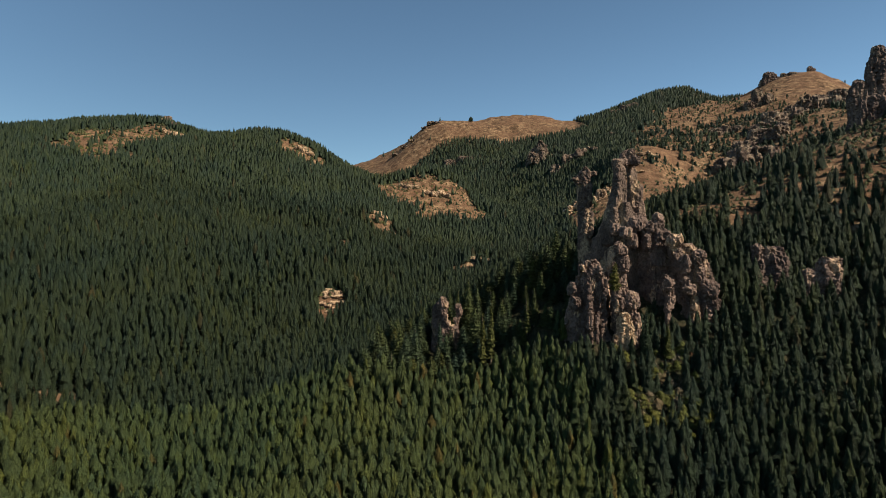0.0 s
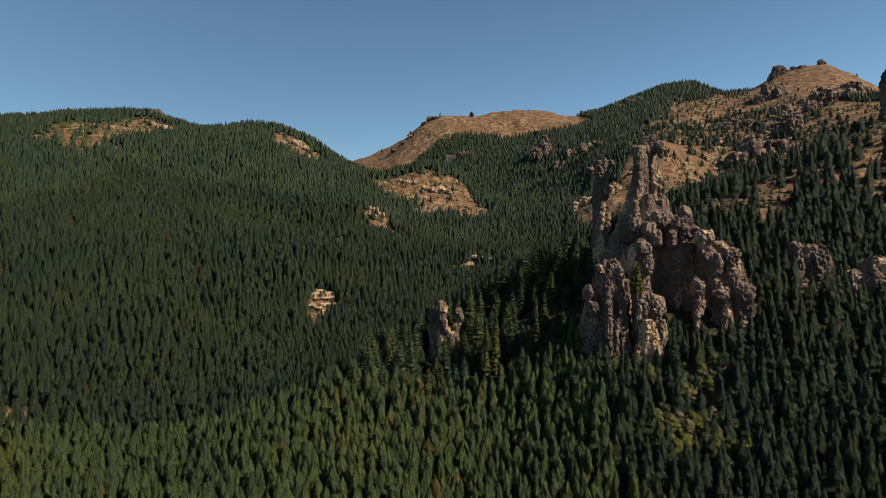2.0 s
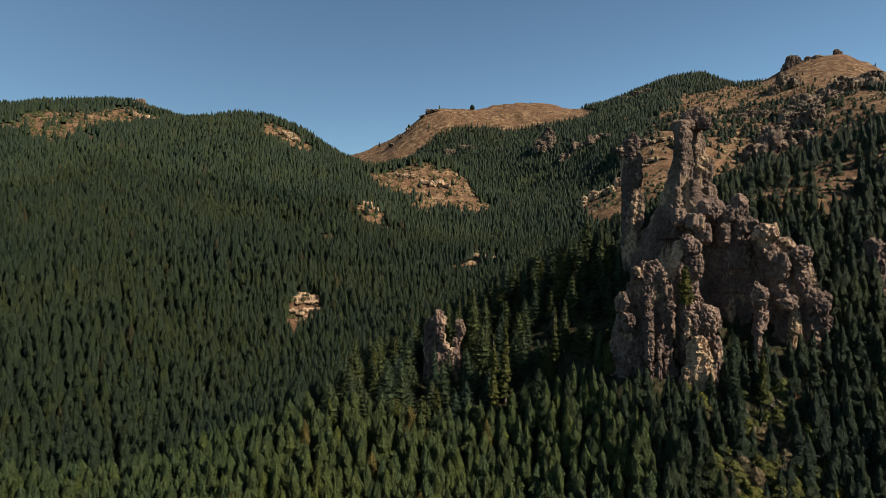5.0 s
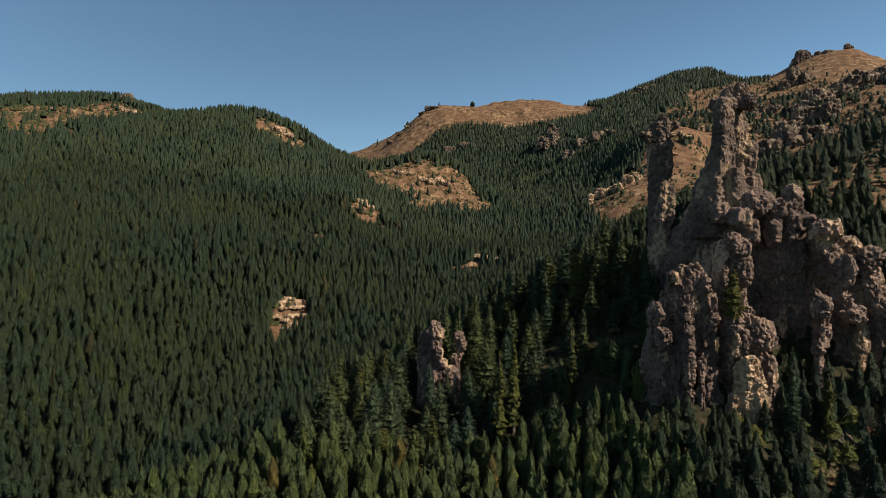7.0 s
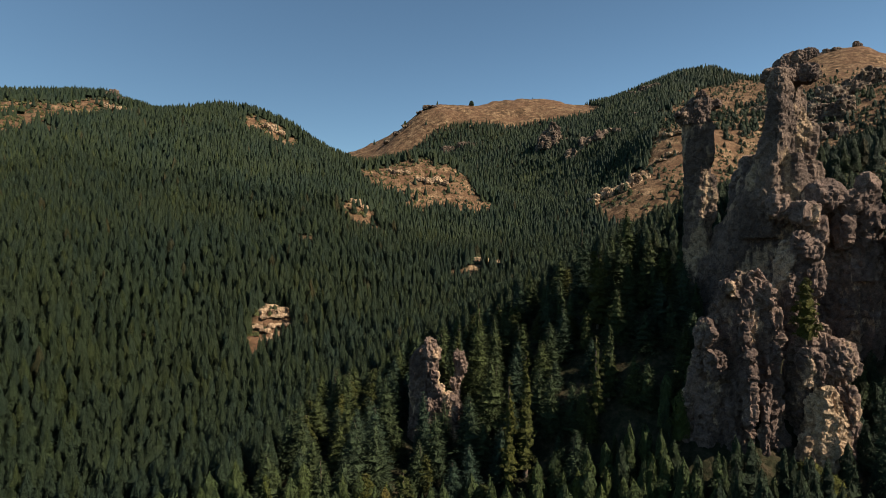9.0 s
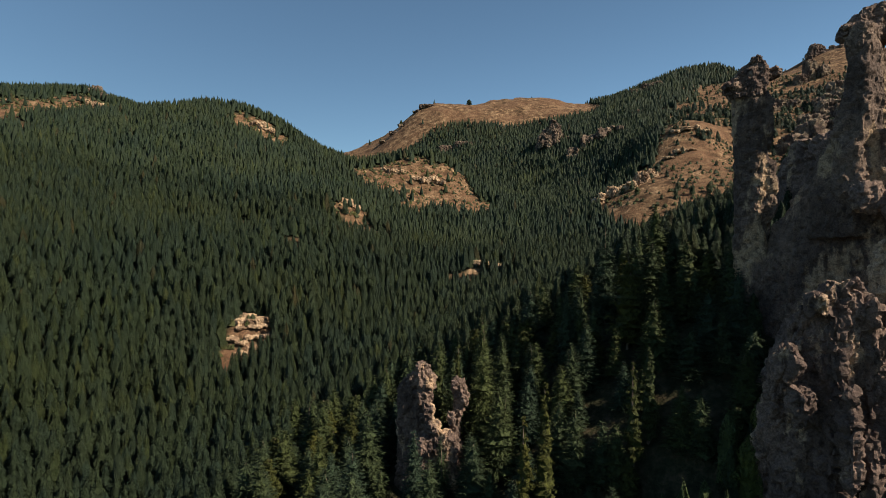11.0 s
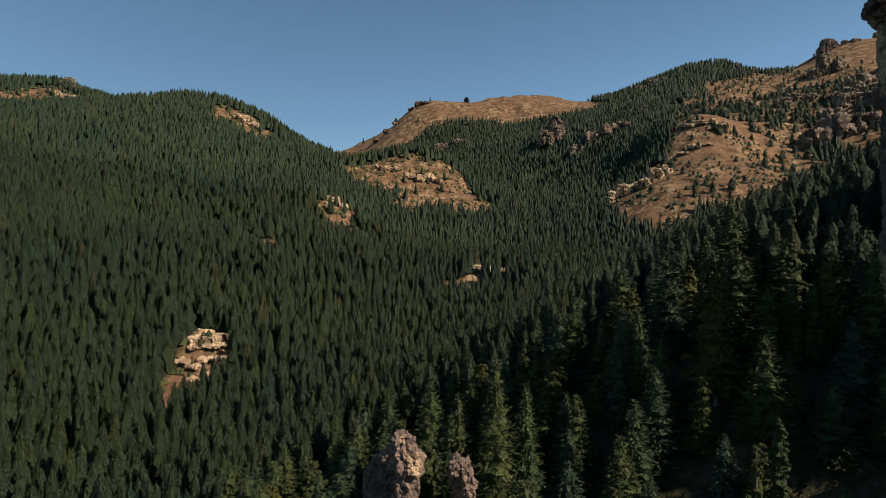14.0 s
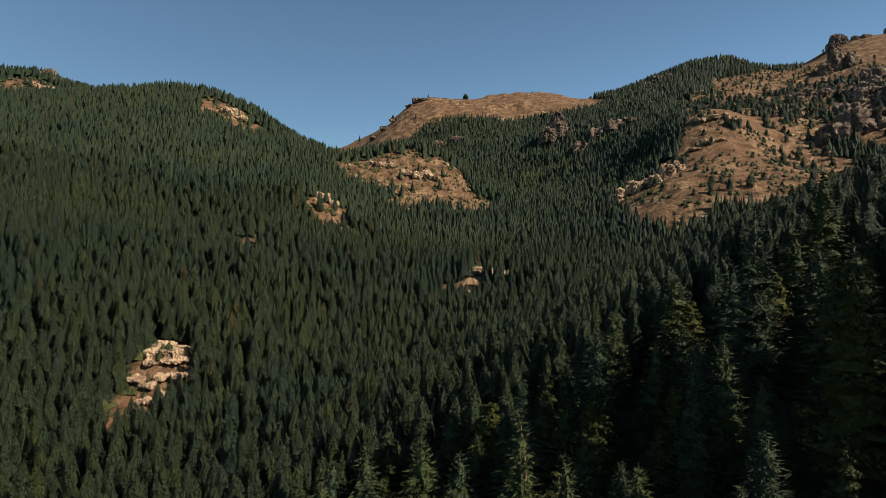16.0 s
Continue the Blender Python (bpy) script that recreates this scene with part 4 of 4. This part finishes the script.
for k, (kind, x, y, top, wide) in enumerate(SINGLES):
    g = height(x, y)
    if kind == "cypress" and top == 94.5:
        g = 82.0
    label, leaves = [(q[1], q[2]) for q in HEADS if q[0] == kind][0]
    crown, trunk = single(kind, top - g, wide, 100 + k)
    ob = tree_proto(kind + "_tree", label, "tree", "trees round the rocks", crown, trunk, leaves)
    ob.location = (x, y, g)

protos = []
for k, (kind, tall, wide) in enumerate((("fir", 16, 3.9), ("fir", 15, 3.5), ("fir", 17, 3.7), ("fir", 14, 3.6), ("cypress", 12, 2.8), ("cypress", 14, 2.7))):
    crown, trunk = single(kind, tall, wide, 200 + k)
    label, leaves = [(q[1], q[2]) for q in HEADS if q[0] == kind][0]
    protos.append(tree_proto(kind + "_tree", label, "tree", "trees of the valley wood", crown, trunk, leaves))
x, y = scatter(STAND[0], STAND[1], STAND[2], STAND[3], 6.3)
taken = np.array([(q[1], q[2], q[4]) for q in SINGLES])
free = np.array([np.all(np.hypot(taken[:, 0] - a, taken[:, 1] - b) > taken[:, 2] * 0.75 + 1.6) for a, b in zip(x, y)])
x, y = x[free], y[free]
g = land(x, y)
for k in range(len(x)):
    which = int(rng.choice([0, 0, 1, 1, 2, 3, 3, 4, 5]))
    s = rng.uniform(0.7, 1.15) * (0.85 if 20 < x[k] < 62 and y[k] < 304 else 1.0)
    m = pose(x[k], y[k], g[k] - 0.2, 0, 0, rng.uniform(0, 360)) @ Matrix.Diagonal((1.22 * s, 1.22 * s, s * rng.uniform(0.85, 1.05), 1))
    if k < len(protos):
        protos[k].matrix_basis = m
    else:
        copy_thing(protos[which], m @ Matrix.Diagonal((*[1 / q for q in protos[which].scale], 1)))

fir_near = [tri_tree(rng, 13.5, 2.9, 50, 0.8, 0.72, 7, 7, 3) for _ in range(9)]
fir_next = [tri_tree(rng, 13.5, 2.9, 18, 0.9, 0.72, 5, 6, 2) for _ in range(9)]
pine_near = [tri_tree(rng, 12.5, 2.5, 34, 0.7, 0.6, 6, 6, 2, (-0.1, 1.35)) for _ in range(9)]
fir_mid = [tri_tree(rng, 13, 2.9, 6, 1.0, 0.7, 3, 5, 1) for _ in range(8)]
fir_far = [tri_tree(rng, 12.5, 2.7, 2, 1.2, 0.68, 2, 5, 0) for _ in range(8)]
shrub = [tri_tree(rng, 2.2, 1.3, 4, 0.7, 0.4, 2, 5, 0, (-0.5, 1.0), 0.02) for _ in range(5)]
bushy = [tri_tree(rng, 8, 2.7, 6, 1.1, 0.45, 3, 6, 1, (-0.6, 1.0), 0.02) for _ in range(6)]
bush = [tri_tree(rng, 3.4, 2.0, 40, 0.6, 0.42, 4, 8, 2, (-0.5, 1.2), 0.02, 0.3) for _ in range(5)]


def pine_side(x, y):
    return (y < 275 + 0.2 * x + 25 * value_noise(flat3(x, y, 50))) & (x < 62 + 10 * value_noise(flat3(x, y, 20)))


x, y = scatter(-190, 90, 130, 320, 3.5)
side = ~in_stand(x, y) & pine_side(x, y)
forest("pine_forest", "dense yellow-green pine plantation on the valley floor", x[side], y[side], pine_near, PINE, 0.95)
x, y = scatter(-190, 190, -60, 130, 6.5)
forest("pine_forest", "pine plantation lower down the valley", x, y, fir_far, PINE)
x, y = scatter(-190, 200, 140, 440, 4.2)
side = ~in_stand(x, y) & ~pine_side(x, y)
first = side & (y < 350) & (x > -150)
forest("fir_forest", "dense dark green fir forest in the valley", x[first], y[first], fir_near, FIR)
forest("fir_forest", "dark green fir forest up the valley", x[side & ~first], y[side & ~first], fir_next, FIR)
x, y = scatter(38, 150, 214, 264, 3.2)
out = rng.random(len(x)) < 0.5
forest("young_firs", "young dark green firs below the rock massif", x[out], y[out], fir_next, FIR, 0.75, 0.5, 1.2)
x, y = rng.uniform(72, 108, 150), rng.uniform(222, 250, 150)
out = (np.hypot((x - 87) / 14, (y - 231) / 9) + 0.5 * rng.random(len(x)) < 1.25) | (rng.random(len(x)) < 0.3)
forest("bushes", "yellow-green leafy bushes below the rock massif", x[out], y[out], bush, LEAFY, 1.1, 0.6, 1.5)
x, y = rng.uniform(76, 104, 26), rng.uniform(226, 247, 26)
forest("dry_bushes", "dry grey-brown bushes below the rock massif", x, y, bush, DRY, 1.0, 0.6, 1.4)
x, y = scatter(-640, 520, 150, 1000, 4.5)
out = ((x < -190) | (x > 200) | (y > 440)) & ((x < 120) | (y < 600) & (x < 230))
close = (y < 640) & (x > -330)
forest("fir_forest", "dense dark green conifer forest on the valley slopes", x[out & close], y[out & close], fir_mid, FIR)
forest("fir_forest", "dark green conifer forest on the upper slopes", x[out & ~close], y[out & ~close], fir_far, FIR, 1.0)
thick = (wood_density(x, y) > 0.6)
open_hill = ((x >= 230) | (x >= 120) & (y >= 600)) & (x < 520)
forest("fir_forest", "dark green conifer forest on the flank of the dry hill", x[open_hill & thick], y[open_hill & thick], fir_far, FIR, 1.0)
open_hill = open_hill & ~thick
forest("scattered_trees", "scattered dark conifers on the dry slope", x[open_hill], y[open_hill], bushy, FIR, 0.9, 0.5, 1.5)
x, y = scatter(-1100, 1100, 560, 1440, 6.0)
out = (x < -640) | (x > 520) | (y > 1000)
dotted = (wood_density(x, y) < 0.5) & (x > 0)
forest("fir_forest", "distant conifer forest on the mountain ridges", x[out & ~dotted], y[out & ~dotted], fir_far, FIR, 0.9)
forest("scattered_trees", "small round trees dotted over the bald summit slopes", x[out & dotted], y[out & dotted], bushy, FIR, 0.55, 0.5, 1.5)
gx, gy = rng.uniform(100, 640, 9000), rng.uniform(560, 1150, 9000)
d = wood_density(gx, gy)
out = (d > 0.01) & (d < 0.45) & (value_noise(flat3(gx, gy, 28), 71) + rng.uniform(-0.5, 0.5, len(gx)) > 0.0)
forest("shrubs", "low dark shrubs dotted over the dry slope", gx[out], gy[out], shrub, BUSH, 1.0, 0.6, 1.6)
gx, gy = rng.uniform(-490, 80, 11000), rng.uniform(400, 880, 11000)
d = wood_density(gx, gy)
out = (d > 0.01) & (d < 0.3)
forest("shrubs", "low dark shrubs in the forest clearings", gx[out], gy[out], shrub, BUSH, 1.0, 0.6, 1.6)
gx, gy = rng.uniform(95, 300, 2600), rng.uniform(290, 470, 2600)
d = wood_density(gx, gy)
out = (d > 0.01) & (d < 0.5)
forest("shrubs", "low dark shrubs on the grassy spur", gx[out], gy[out], shrub, BUSH, 0.8, 0.5, 1.4)
lone = tree_proto("cypress_tree", "lone round tree on the bald plateau", "tree", "", cypress_crown(np.random.default_rng(7), 11, 5.5, 60, 30, 1.4), trunk_mesh(np.random.default_rng(7), 10, 0.4), FIR_ONE)
lone.location = (65, 1377, height(65, 1377))
copy_thing(lone, pose(-72, 1338, height(-72, 1338), 0, 0, 40) @ Matrix.Diagonal((0.6, 0.6, 0.9, 1)))
